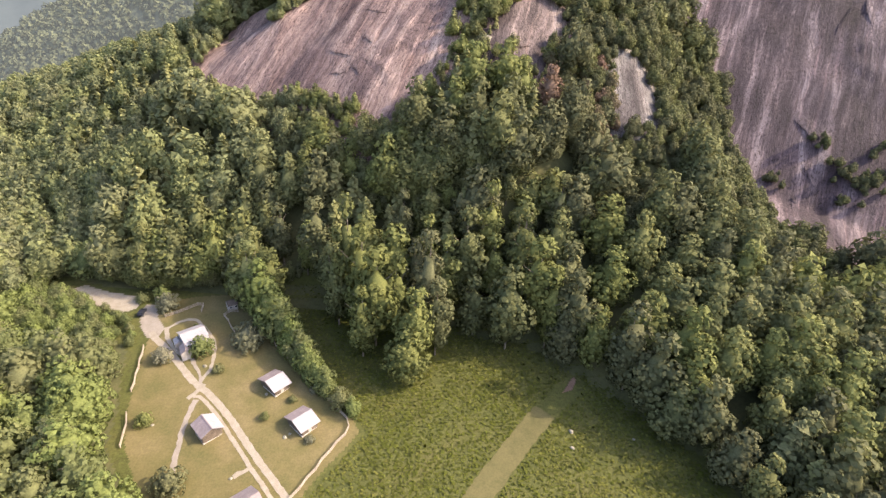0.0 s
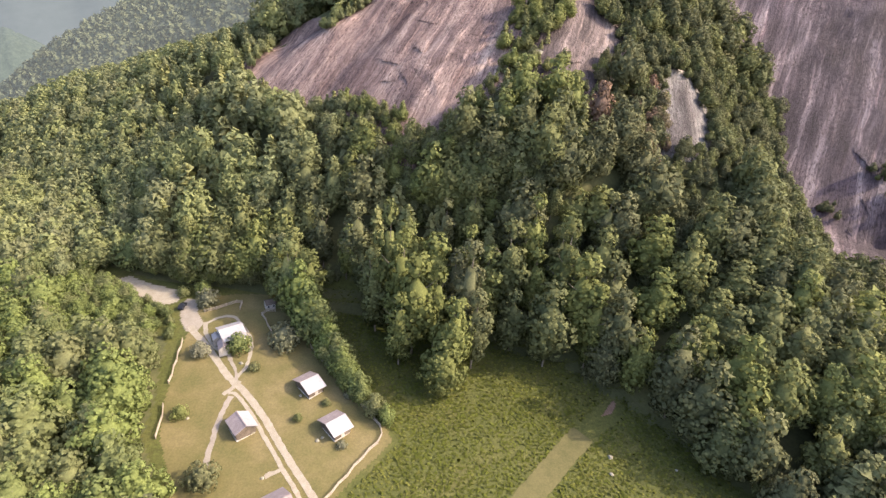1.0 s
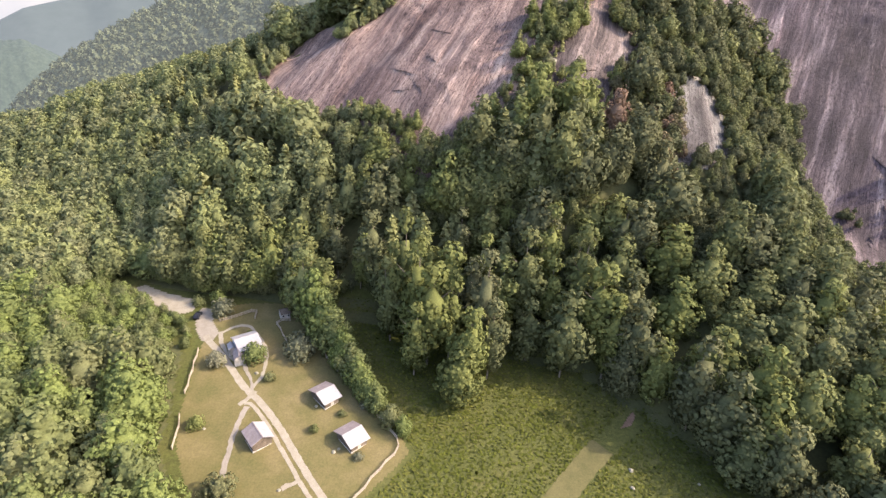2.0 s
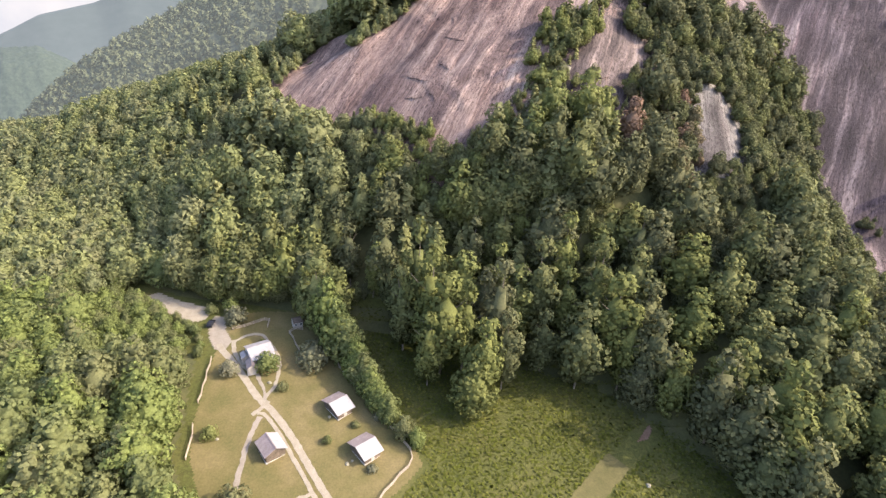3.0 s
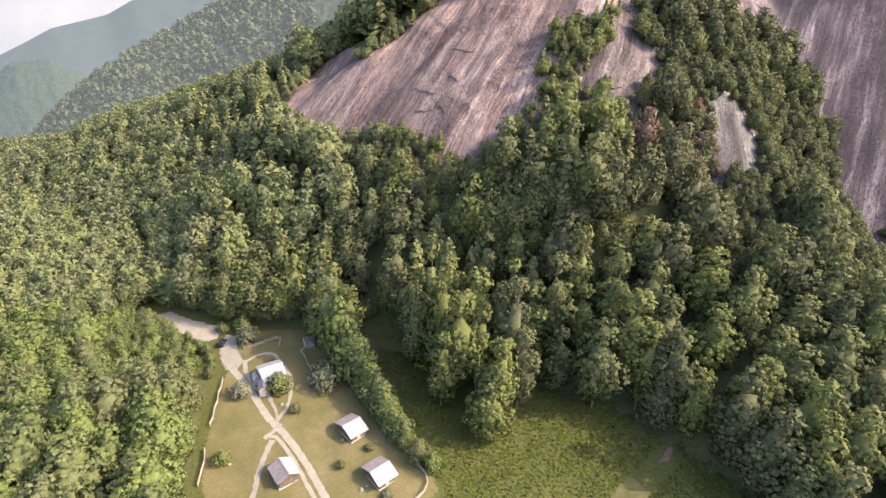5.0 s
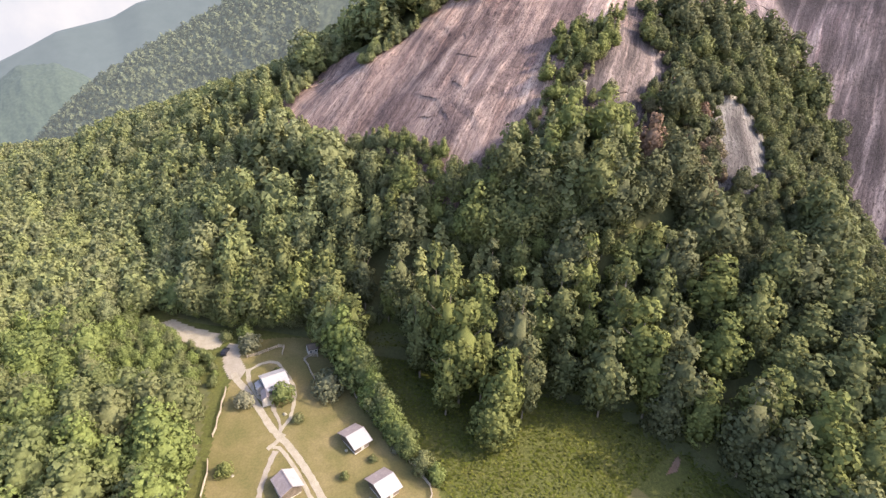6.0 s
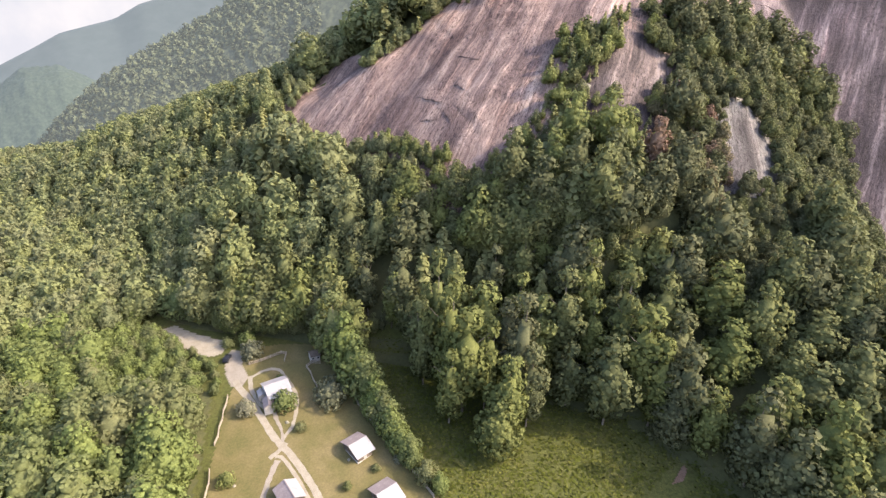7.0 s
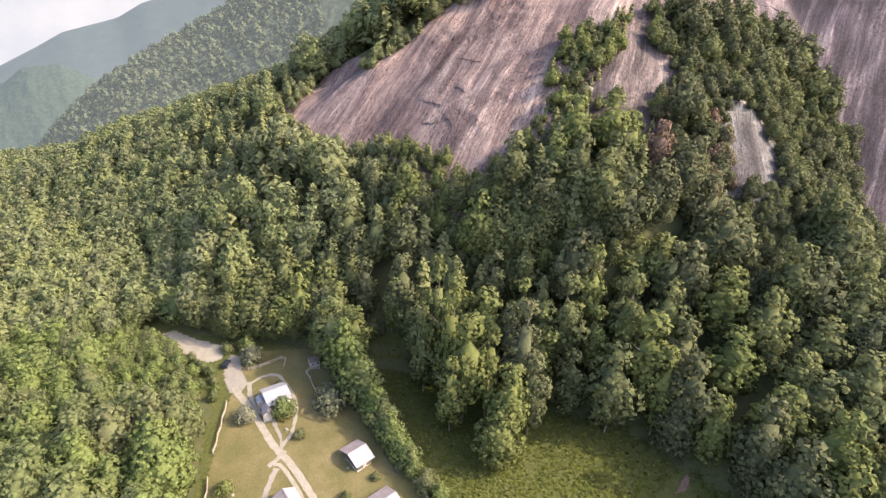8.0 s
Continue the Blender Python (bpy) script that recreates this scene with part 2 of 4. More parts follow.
ROCK_LEFT = [(-101, 222), (-96, 212), (-75, 199), (-52, 194), (-23, 179), (-16, 182), (-3, 193), (1, 201), (0, 212), (3, 223), (8, 224), (15, 228), (22, 231), (28, 236), (33, 242), (44, 247), (60, 253), (72, 260), (79, 270), (78, 310), (-3, 310), (-19, 252), (-41, 248), (-63, 239), (-82, 252), (-94, 246), (-100, 239)]
ROCK_MID = [(18, 197), (16, 204), (21, 211), (25, 218), (26, 226), (32, 239), (35, 235), (34, 224), (38, 225), (44, 222), (42, 214), (35, 208), (36, 202), (32, 195), (24, 194)]
SCAR = [(62, 214), (70, 216), (77, 213), (80, 204), (76, 189), (68, 187), (62, 188), (60, 196), (62, 204)]
ROCK_RIGHT = [(79, 271), (92, 268), (106, 262), (114, 256), (117, 240), (117, 222), (117, 198), (121, 178), (136, 163), (180, 142), (300, 142), (300, 370), (95, 370)]
CLEARING = [(-42, 30), (-51, 66), (-60, 77), (-69, 86), (-72, 95), (-76, 103), (-82, 116), (-94, 124), (-101, 130), (-127, 142), (-121, 146.5), (-106, 142.8), (-92, 141.6), (-86, 141.5), (-72, 145), (-44, 148), (2, 141), (16, 137), (34, 133), (48, 124), (56, 114), (65, 107), (70, 98), (79, 78), (86, 30)]


def ground_height(x, y):
    """The forest floor; under the rock faces it stays well below them."""
    rock = np.zeros(np.shape(x), bool)
    for poly in (ROCK_LEFT, ROCK_MID, SCAR, ROCK_RIGHT):
        rock |= inside(poly, x, y)
    return land(x, y) - 2.5 * rock


ground = grid_mesh("ground", spread(-4000, 3000, -300, 220, 4), spread(-1500, 4200, -20, 400, 4), ground_height, M_FLOOR)
tagged(ground, "forest floor with leaf litter over valley and hillside", "ground", kind="structure")


def fan(x, y, z):
    dx, dy = x - 76, y - 477
    return np.arctan2(dx, -dy) * 300, np.hypot(dx, dy)


def straight(x, y, z):
    return x * 0.92 - y * 0.38, x * 0.38 + y * 0.92


def sampled(points, step=1.0):
    """A smooth line through plan points, in even steps."""
    p = np.array(points, float)
    ext = np.vstack([2 * p[0] - p[1], p, 2 * p[-1] - p[-2]])
    out = []
    for i in range(len(p) - 1):
        a, b, c, d = ext[i:i + 4]
        n = max(2, int(np.linalg.norm(c - b) / step))
        for k in range(n):
            t = k / n
            out.append(0.5 * (2 * b + (c - a) * t + (2 * a - 5 * b + 4 * c - d) * t * t + (3 * b - a - 3 * c + d) * t ** 3))
    out.append(p[-1])
    return np.array(out)


def rock_face(name, poly, material, uv, label, margin=9.0, step=1.5):
    big = grown(poly, margin)
    xs, ys = [p[0] for p in big], [p[1] for p in big]

    def rough(x, y):
        v = uv(x, y, 0 * x)[1]
        s = (v if uv is fan else -v) / 8.5 + 0.55 * ripple(x, y, 5.0, 3)
        sheets = (s - np.floor(s)) * smooth(-0.1, 0.45, ripple(x, y, 15, 9))
        return land(x, y) + 0.35 * ripple(x, y, 3.1, 2) + 0.5 * np.abs(ripple(x, y, 9.0, 5)) + 0.75 * sheets
    ob = grid_mesh(name, np.arange(min(xs), max(xs), step), np.arange(min(ys), max(ys), step), rough, material, 0.25, lambda x, y: inside(big, x, y), uv)
    return tagged(ob, label, "rock face")


dome = rock_face("granite_dome", ROCK_LEFT, M_GRANITE, fan, "bare pinkish granite dome with pale and dark water streaks", step=1.0)
M_SLAB = granite_material("grey_pink_granite", [(0.36, (0.052, 0.039, 0.038)), (0.46, (0.088, 0.068, 0.064)), (0.54, (0.122, 0.095, 0.089)), (0.64, (0.22, 0.18, 0.165))])
slab = rock_face("granite_slab", ROCK_MID, M_SLAB, fan, "small bare granite slab among pines")
wall_rock = rock_face("granite_wall", ROCK_RIGHT, M_GRANITE_DARK, straight, "steep mauve-grey granite wall with dark vertical streaks")
M_SCAR = granite_material("pale_grey_rock", [(0.36, (0.075, 0.07, 0.066)), (0.47, (0.125, 0.117, 0.11)), (0.56, (0.165, 0.156, 0.145)), (0.66, (0.24, 0.222, 0.20))])
rock_face("granite_scar", SCAR, M_SCAR, fan, "pale grey rock scar between trees", 4.0, 1.0)


def ledge(parent, points, uv, tall=0.9, deep=6.0, seed=1):
    """An overhanging lip of rock along a plan line: it rises from the slope and drops back under itself."""
    r = np.random.default_rng(seed)
    line = sampled(points, 0.8) + r.normal(0, 0.2, (len(sampled(points, 0.8)), 2))
    n = len(line)
    x, y = line[:, 0], line[:, 1]
    gx = (land(x + 1, y) - land(x - 1, y)) / 2
    gy = (land(x, y + 1) - land(x, y - 1)) / 2
    down = -np.stack([gx, gy], -1) / np.hypot(gx, gy)[:, None]
    size = np.sin(np.linspace(0.25, math.pi - 0.25, n)) * r.uniform(0.85, 1.12, n)
    rows = []
    for along, lift in ((-deep, -0.5), (-0.45 * deep, 0.4 * tall), (-0.25, tall), (0.25, 0.75 * tall), (0.1, 0.0), (-0.5, -1.0)):
        q = line + down * (along * (0.5 + 0.5 * size))[:, None]
        rows.append(np.column_stack([q, land(q[:, 0], q[:, 1]) + 0.45 + lift * size]))
    co = np.stack(rows, 1).reshape(-1, 3)
    idx = np.arange(n * 6).reshape(n, 6)
    faces = np.stack([idx[:-1, :-1], idx[1:, :-1], idx[1:, 1:], idx[:-1, 1:]], -1).reshape(-1, 4)
    me = bpy.data.meshes.new("ledge")
    me.from_pydata(co.tolist(), [], faces.tolist())
    lay = me.uv_layers.new(name="fall")
    u, v = uv(co[:, 0], co[:, 1], co[:, 2])
    lay.data.foreach_set("uv", np.stack([u[faces.ravel()], v[faces.ravel()]], -1).ravel().astype(np.float32))
    me.materials.append(parent.data.materials[0])
    ob = new("ledge", me)
    ob.parent = parent
    return ob


# ---- open ground of the farmstead: sheets, lanes and paths laid over the land ----
def patch(name, poly, material, lift, label, step=2.0, kind="structure", category="ground"):
    xs, ys = [p[0] for p in poly], [p[1] for p in poly]
    X = np.arange(min(xs) - step, max(xs) + step, step)
    Y = np.arange(min(ys) - step, max(ys) + step, step)
    ob = grid_mesh(name, X, Y, lambda x, y: land(x, y), material, lift, lambda x, y: inside(poly, x, y))
    return tagged(ob, label, category, kind=kind)


def ribbon(name, points, width, material, lift, label, wobble=0.12, category="path"):
    line = sampled(points)
    tan = np.gradient(line, axis=0)
    tan /= np.linalg.norm(tan, axis=1, keepdims=True)
    side = np.stack([-tan[:, 1], tan[:, 0]], -1)
    rng = np.random.default_rng(len(name) + len(points))
    wide = np.interp(np.linspace(0, 1, len(line)), np.linspace(0, 1, len(np.atleast_1d(width))), np.atleast_1d(width)) if np.ndim(width) else np.full(len(line), width)
    cols = []
    for f in (-0.5, -0.17, 0.17, 0.5):
        q = line + side * (wide * f + (rng.normal(0, wobble, len(line)) if abs(f) == 0.5 else 0))[:, None]
        cols.append(np.column_stack([q, land(q[:, 0], q[:, 1]) + lift]))
    co = np.stack(cols, 1).reshape(-1, 3)
    n = len(line)
    idx = np.arange(n * 4).reshape(n, 4)
    faces = np.stack([idx[:-1, :-1], idx[:-1, 1:], idx[1:, 1:], idx[1:, :-1]], -1).reshape(-1, 4)[:, ::-1]
    me = bpy.data.meshes.new(name)
    me.from_pydata(co.tolist(), [], faces.tolist())
    me.materials.append(material)
    return tagged(new(name, me), label, category, kind="structure")


for k, (pts, tall) in enumerate((([(-79, 228.5), (-74.3, 229.5), (-70, 229.5)], 1.1), ([(-38, 227.2), (-31.3, 224.2), (-26, 221.5)], 1.2), ([(-33.8, 213.6), (-28.5, 208.6)], 1.3), ([(-49, 213.6), (-41.6, 209.4), (-35.5, 205.8)], 1.0), ([(-36.5, 203.5), (-31.2, 197)], 1.3), ([(-33, 204.5), (-29, 201.5)], 0.9), ([(-44.5, 202.6), (-38, 200.7)], 0.8), ([(-34, 237.5), (-31.4, 231.6)], 1.0), ([(-6, 204.5), (-4, 207), (-2, 211.1)], 1.6), ([(5, 222.6), (13.5, 226.8), (20.3, 230), (26.6, 234.7), (32.5, 241)], 1.5))):
    ledge(dome, pts, fan, 0.3 * tall, 6.5, k)
ledge(slab, [(18.5, 198.8), (23.9, 200.6), (29.5, 204)], fan, 1.3, 5.0, 21)
for k, (pts, tall) in enumerate((([(140, 219), (143.6, 212.5), (145.5, 206)], 1.6), ([(139, 205.5), (141.8, 198.5), (145, 191.5)], 1.3), ([(173.7, 253), (173, 244.7), (173.6, 236)], 1.2), ([(161, 245), (167.2, 250.9), (173.5, 254.8)], 1.2), ([(78, 276), (88, 283), (96, 288), (104.4, 286)], 1.5), ([(130, 180), (136, 190.5)], 1.0), ([(142.4, 169.8), (148.3, 180)], 1.0))):
    ledge(wall_rock, pts, straight, 0.22 * tall, 6.5, 30 + k)


LAWN = [(-50, 55), (-58, 74), (-68, 86), (-73, 96), (-80, 117), (-82, 124), (-90, 136), (-76, 142), (-62, 145), (-50, 135), (-40, 119), (-31, 111), (-22, 103), (-15, 98), (-13, 95), (-15, 91), (-18, 86), (-22, 78), (-26, 65), (-30, 55)]
patch("meadow", grown(CLEARING, 3), M_MEADOW, 0.05, "rough green hay meadow with tall uneven grass", 1.2)
patch("lawn", LAWN, M_LAWN, 0.09, "dry mown olive-brown lawn round the farm buildings", 0.6)
ribbon("mown_strip", [(9, 68), (19.5, 84), (25.5, 93), (31.5, 101.5), (35, 106)], 6.0, M_STRIP, 0.12, "mown tan strip through the meadow", category="mown strip")
ribbon("road", [(-82, 124), (-79.7, 121.9), (-73.9, 117.6), (-66.4, 111.3), (-61.8, 107.3), (-56.2, 103.7), (-50.9, 99.7), (-45.5, 95.0), (-39.7, 89.2), (-34.7, 84.4), (-30.2, 80.3), (-22, 72.6), (-12, 62.8)], [1.9, 1.9, 1.8, 1.6, 1.6, 1.7], M_GRAVEL, 0.15, "pale gravel farm lane", 0.07, category="lane")
ribbon("track", [(-58.5, 101.4), (-57, 101.6), (-54.3, 99.9), (-49.9, 96.3), (-45.0, 91.4), (-39.7, 86.3), (-36.2, 82.7), (-31.6, 78.4), (-28.8, 75.6), (-22, 69), (-14, 61)], 1.0, M_GRAVEL, 0.17, "pale second wheel track beside the lane", 0.05, category="lane")
ribbon("path", [(-59.6, 100.6), (-58.6, 102.6), (-57.6, 106)], 1.2, M_GRAVEL, 0.18, "pale gravel footpath crossing the lane")
ribbon("path", [(-57.4, 100.6), (-57.0, 95), (-55.7, 88.8), (-54.2, 82.8), (-52.5, 78)], 1.35, M_PARK, 0.16, "worn gravel footpath across the lawn")
ribbon("path", [(-78.5, 126.6), (-76, 122.3), (-72.1, 118.1), (-68.3, 115.5)], 1.1, M_GRAVEL, 0.17, "pale gravel footpath beside the house")
ribbon("path", [(-78, 126), (-75, 130), (-71.6, 130.8), (-67.8, 128.2), (-62.5, 122.7), (-59.7, 117.1), (-58.3, 111.5), (-59, 106)], 1.0, M_GRAVEL, 0.18, "pale gravel footpath looping round the house")
ribbon("path", [(-66.5, 116.5), (-63.9, 113.3), (-60.2, 109), (-58.6, 106)], 0.9, M_PARK, 0.19, "narrow footpath to the house wing")
ribbon("path", [(-36.5, 82.5), (-39.2, 80)], 1.0, M_GRAVEL, 0.17, "short gravel spur to the barn")
patch("parking_area", [(-86, 125.5), (-90, 132), (-90, 136), (-87, 136.3), (-83.5, 131), (-79, 126), (-79, 122), (-82, 121.5)], M_PARK, 0.14, "grey gravel turning place", 0.7)
patch("gravel_lot", [(-118, 140), (-115, 143.5), (-106, 141), (-98, 140), (-92, 140.5), (-92, 134), (-95, 131.5), (-100, 132), (-108, 135)], M_GRAVEL, 0.14, "pale sandy gravel lot at the wood edge", 0.7)
patch("dirt_patch", [(42, 115.5), (44.5, 119.5), (45.3, 118.5), (43.5, 114.5), (40.5, 113)], M_DIRT, 0.17, "bare reddish dirt in the shaded grass", 0.4)


# ---- trees ----
def ico():
    p = (1 + 5 ** 0.5) / 2
    v = np.array([(-1, p, 0), (1, p, 0), (-1, -p, 0), (1, -p, 0), (0, -1, p), (0, 1, p), (0, -1, -p), (0, 1, -p), (p, 0, -1), (p, 0, 1), (-p, 0, -1), (-p, 0, 1)])
    f = [(0, 11, 5), (0, 5, 1), (0, 1, 7), (0, 7, 10), (0, 10, 11), (1, 5, 9), (5, 11, 4), (11, 10, 2), (10, 7, 6), (7, 1, 8), (3, 9, 4), (3, 4, 2), (3, 2, 6), (3, 6, 8), (3, 8, 9), (4, 9, 5), (2, 4, 11), (6, 2, 10), (8, 6, 7), (9, 8, 1)]
    return v / np.linalg.norm(v[0]), np.array(f)


ICO_V, ICO_F = ico()


def leaf_quads(centres, normals, size, rng, stretch=1.0, loose=0.4):
    """Bent four-cornered leaf sprays, each facing about along its normal. Returns verts, quads and soft normals."""
    n = len(centres)
    normals = normals / np.linalg.norm(normals, axis=1, keepdims=True)
    nrm = normals + rng.normal(0, loose, (n, 3))
    nrm /= np.linalg.norm(nrm, axis=1, keepdims=True)
    t = np.cross(nrm, rng.normal(0, 1, (n, 3)))
    t /= np.linalg.norm(t, axis=1, keepdims=True)
    b = np.cross(nrm, t)
    s = np.reshape(size, (-1, 1)) * rng.uniform(0.7, 1.25, (n, 1))
    a = rng.uniform(0.7, 1.25, (n, 4))
    c = [t * a[:, :1] * stretch - nrm * 0.25, b * a[:, 1:2] + nrm * 0.1, -t * a[:, 2:3] * stretch - nrm * 0.25, -b * a[:, 3:] + nrm * 0.1]
    v = np.stack([centres + k * s * 0.5 for k in c], 1).reshape(-1, 3)
    soft = np.repeat(0.7 * normals + 0.3 * nrm, 4, axis=0)
    return v, np.arange(4 * n).reshape(n, 4), soft


def crown_broad(seed, lobes, clumps, each, wide=0.26, low=0.3, fine=1.0, peak=0.45, tri=False):
    """A broadleaf crown for a tree 1 high: boughs heaped in an egg-shaped crown that is fullest at the height peak,
    each bough carrying rounded clumps of leaf sprays. Returns (verts, tris, quads, normals)."""
    rng = np.random.default_rng(seed)
    k = np.arange(lobes) + 0.5
    f = np.sqrt(k / lobes) * 0.94                    # 0 at the top of the crown, 1 at its foot
    ang = k * 2.39996 + rng.uniform(0, 6.3)
    body = np.where(f < 1 - peak, np.sin(np.clip(f / (1 - peak), 0, 1) * 1.5708) ** 0.75, 1 - 0.55 * np.clip((f - 1 + peak) / peak, 0, 1) ** 2)
    out = wide * 0.66 * body * (1 + rng.uniform(-0.28, 0.24, lobes))
    r = wide * rng.uniform(0.36, 0.58, lobes) * (0.72 + 0.28 * body)
    z = 1 - r - f * (1 - low - r) + rng.normal(0, 0.015, lobes)
    c = np.stack([out * np.cos(ang), out * np.sin(ang), z], -1)
    r[0] = max(r[0], wide * 0.42)
    c[0] = (0, 0, 1 - r[0])
    mid = np.array([0, 0, low + 0.45 * (1 - low)])
    V, T, N = [], [], []
    for i in range(lobes):
        T.append(ICO_F + 12 * len(V))
        V.append(c[i] + ICO_V * r[i] * [0.58, 0.58, 0.66] * rng.uniform(0.75, 1.05, (12, 1)))
        N.append(ICO_V + 0.4 * (c[i] - mid) / wide)
    V.append(mid + [0, 0, -0.08] + ICO_V * [wide * 0.62, wide * 0.62, 0.46 * (1 - low)])
    T.append(ICO_F + 12 * lobes)
    N.append(ICO_V)
    m = clumps * 14
    pick = rng.choice(lobes, m, p=r ** 2 / (r ** 2).sum())
    d = rng.normal(0, 1, (m, 3)) + (c[pick] - mid) / wide * [0.6, 0.6, 0.25] + [0, 0, 0.22]
    d /= np.linalg.norm(d, axis=1, keepdims=True)
    p = c[pick] + d * (r[pick] * rng.uniform(0.88, 1.1, m))[:, None] * [1, 1, 1.12]
    near = np.linalg.norm(p[:, None] - c[None], axis=2) / r[None]
    near[np.arange(m), pick] = 9
    free = np.flatnonzero(near.min(1) > 0.86)
    gap, taken = wide * 2.15 * np.sqrt(0.3 / wide) / np.sqrt(clumps), []
    apart = 1.5 * gap
    while len(taken) < clumps and apart > 0.4 * gap:
        for i in free:
            if not taken or np.min(np.sum((p[taken] - p[i]) ** 2, axis=1)) > apart * apart:
                taken.append(i)
                if len(taken) == clumps:
                    break
        apart *= 0.84
    p, d = p[taken], d[taken]
    n = len(taken)
    size = gap * rng.uniform(0.62, 1.0, n)
    j = np.arange(each) + 0.5
    h = 1 - 1.25 * j / each
    around = j[None] * 2.39996 + rng.uniform(0, 6.3, (n, 1))
    axis = d * 0.8 + [0, 0, 0.45]
    axis /= np.linalg.norm(axis, axis=1, keepdims=True)
    u = np.cross(axis, rng.normal(0, 1, (n, 3)))
    u /= np.linalg.norm(u, axis=1, keepdims=True)
    w = np.cross(axis, u)
    q = np.sqrt(1 - h * h)
    own = axis[:, None] * h[None, :, None] + u[:, None] * (q * np.cos(around))[..., None] + w[:, None] * (q * np.sin(around))[..., None]
    cen = p[:, None] + own * (size[:, None] * rng.uniform(0.75, 1.12, (n, each)))[..., None]
    whole = (p - mid) / [wide, wide, 0.5 * (1 - low)]
    whole /= np.linalg.norm(whole, axis=1, keepdims=True)
    lv, lq, ln = leaf_quads(cen.reshape(-1, 3), (own * 0.8 + 0.25 * d[:, None] + 0.4 * whole[:, None]).reshape(-1, 3), np.repeat(size * 3.3 / np.sqrt(each) * fine, each), rng, 1.0, 0.3)
    nv = 12 * len(V)
    if tri:                                           # small three-cornered sprays
        keep = np.arange(len(lv)) % 4 != 3
        lt = np.arange(keep.sum()).reshape(-1, 3) + nv
        return np.concatenate(V + [lv[keep]]), np.concatenate(T + [lt]), np.zeros((0, 4), int), np.concatenate(N + [ln[keep]])
    return np.concatenate(V + [lv]), np.concatenate(T), lq + nv, np.concatenate(N + [ln])


def crown_pine(seed, whorls, boughs, leaf, wide=0.2, low=0.35):
    """A pine crown for a tree 1 high: whorls of drooping boughs with needle tufts."""
    rng = np.random.default_rng(seed)
    C, N = [], []
    V, T, VN = [], [], []
    for w in range(whorls):
        f = w / max(whorls - 1, 1)
        z = low + (0.97 - low) * f
        reach = wide * (1 - 0.75 * f ** 1.4) * rng.uniform(0.75, 1.15)
        T.append(ICO_F + 12 * len(V))
        V.append(np.array([0, 0, z]) + ICO_V * [reach * 0.55, reach * 0.55, 0.05])
        VN.append(ICO_V)
        n = max(3, int(boughs * (1 - 0.5 * f)))
        for a in np.arange(n) * 6.283 / n + rng.uniform(0, 6.3):
            a += rng.normal(0, 0.2)
            for q in (0.45, 0.72, 1.0):
                C.append((math.cos(a) * reach * q, math.sin(a) * reach * q, z - 0.04 * q + rng.normal(0, 0.008)))
                N.append((math.cos(a) * 0.5, math.sin(a) * 0.5, 1.0))
    nv = 12 * len(V)
    lv, lq, ln = leaf_quads(np.array(C), np.array(N), leaf, rng, 1.3)
    return np.concatenate(V + [lv]), np.concatenate(T), lq + nv, np.concatenate(VN + [ln])


def mesh_of(name, V, T, Q, material, tint=None, soft=None):
    me = bpy.data.meshes.new(name)
    nv, nt, nq = len(V), len(T), len(Q)
    me.vertices.add(nv)
    me.vertices.foreach_set("co", np.asarray(V, np.float32).ravel())
    me.loops.add(nt * 3 + nq * 4)
    me.loops.foreach_set("vertex_index", np.concatenate([np.ravel(T), np.ravel(Q)]).astype(np.int32))
    me.polygons.add(nt + nq)
    me.polygons.foreach_set("loop_start", np.concatenate([np.arange(nt) * 3, nt * 3 + np.arange(nq) * 4]).astype(np.int32))
    if tint is not None:
        at = me.attributes.new("tint", 'FLOAT', 'POINT')
        at.data.foreach_set("value", np.asarray(tint, np.float32))
    me.update(calc_edges=True)
    me.shade_smooth()
    if soft is not None:
        soft = np.asarray(soft) / np.linalg.norm(soft, axis=1, keepdims=True)
        me.normals_split_custom_set_from_vertices(soft.astype(np.float32))
    me.materials.append(material)
    return me


def trunk_mesh(name, seed, height, radius, limbs=5, crown_low=0.3):
    """A tapered, slightly leaning trunk with a few rising limbs, for the given height."""
    rng = np.random.default_rng(seed)
    bm = bmesh.new()

    def tube(p0, p1, r0, r1, n=7, bend=0.0, parts=4):
        rings = []
        p0, p1 = Vector(p0), Vector(p1)
        axis = (p1 - p0).normalized()
        u = axis.orthogonal().normalized()
        w = axis.cross(u)
        for i in range(parts + 1):
            f = i / parts
            c = p0.lerp(p1, f) + u * bend * math.sin(f * math.pi)
            r = r0 + (r1 - r0) * f
            rings.append([bm.verts.new(c + (u * math.cos(k * 6.2832 / n) + w * math.sin(k * 6.2832 / n)) * r) for k in range(n)])
        for a, b in zip(rings, rings[1:]):
            for k in range(n):
                bm.faces.new((a[k], a[(k + 1) % n], b[(k + 1) % n], b[k]))
    tube((0, 0, -0.8), (rng.normal(0, 0.02) * height, rng.normal(0, 0.02) * height, height * 0.85), radius, radius * 0.25, 8, height * 0.01, 6)
    for k in range(limbs):
        z = height * rng.uniform(crown_low, 0.65)
        a = k * 2.4 + rng.uniform(0, 1)
        reach = height * rng.uniform(0.12, 0.2)
        tube((0, 0, z), (math.cos(a) * reach, math.sin(a) * reach, z + reach * 0.9), radius * 0.4, radius * 0.1, 5, reach * 0.08, 3)
    me = bpy.data.meshes.new(name)
    bm.to_mesh(me)
    bm.free()
    me.shade_smooth()
    me.materials.append(M_BARK)
    return me


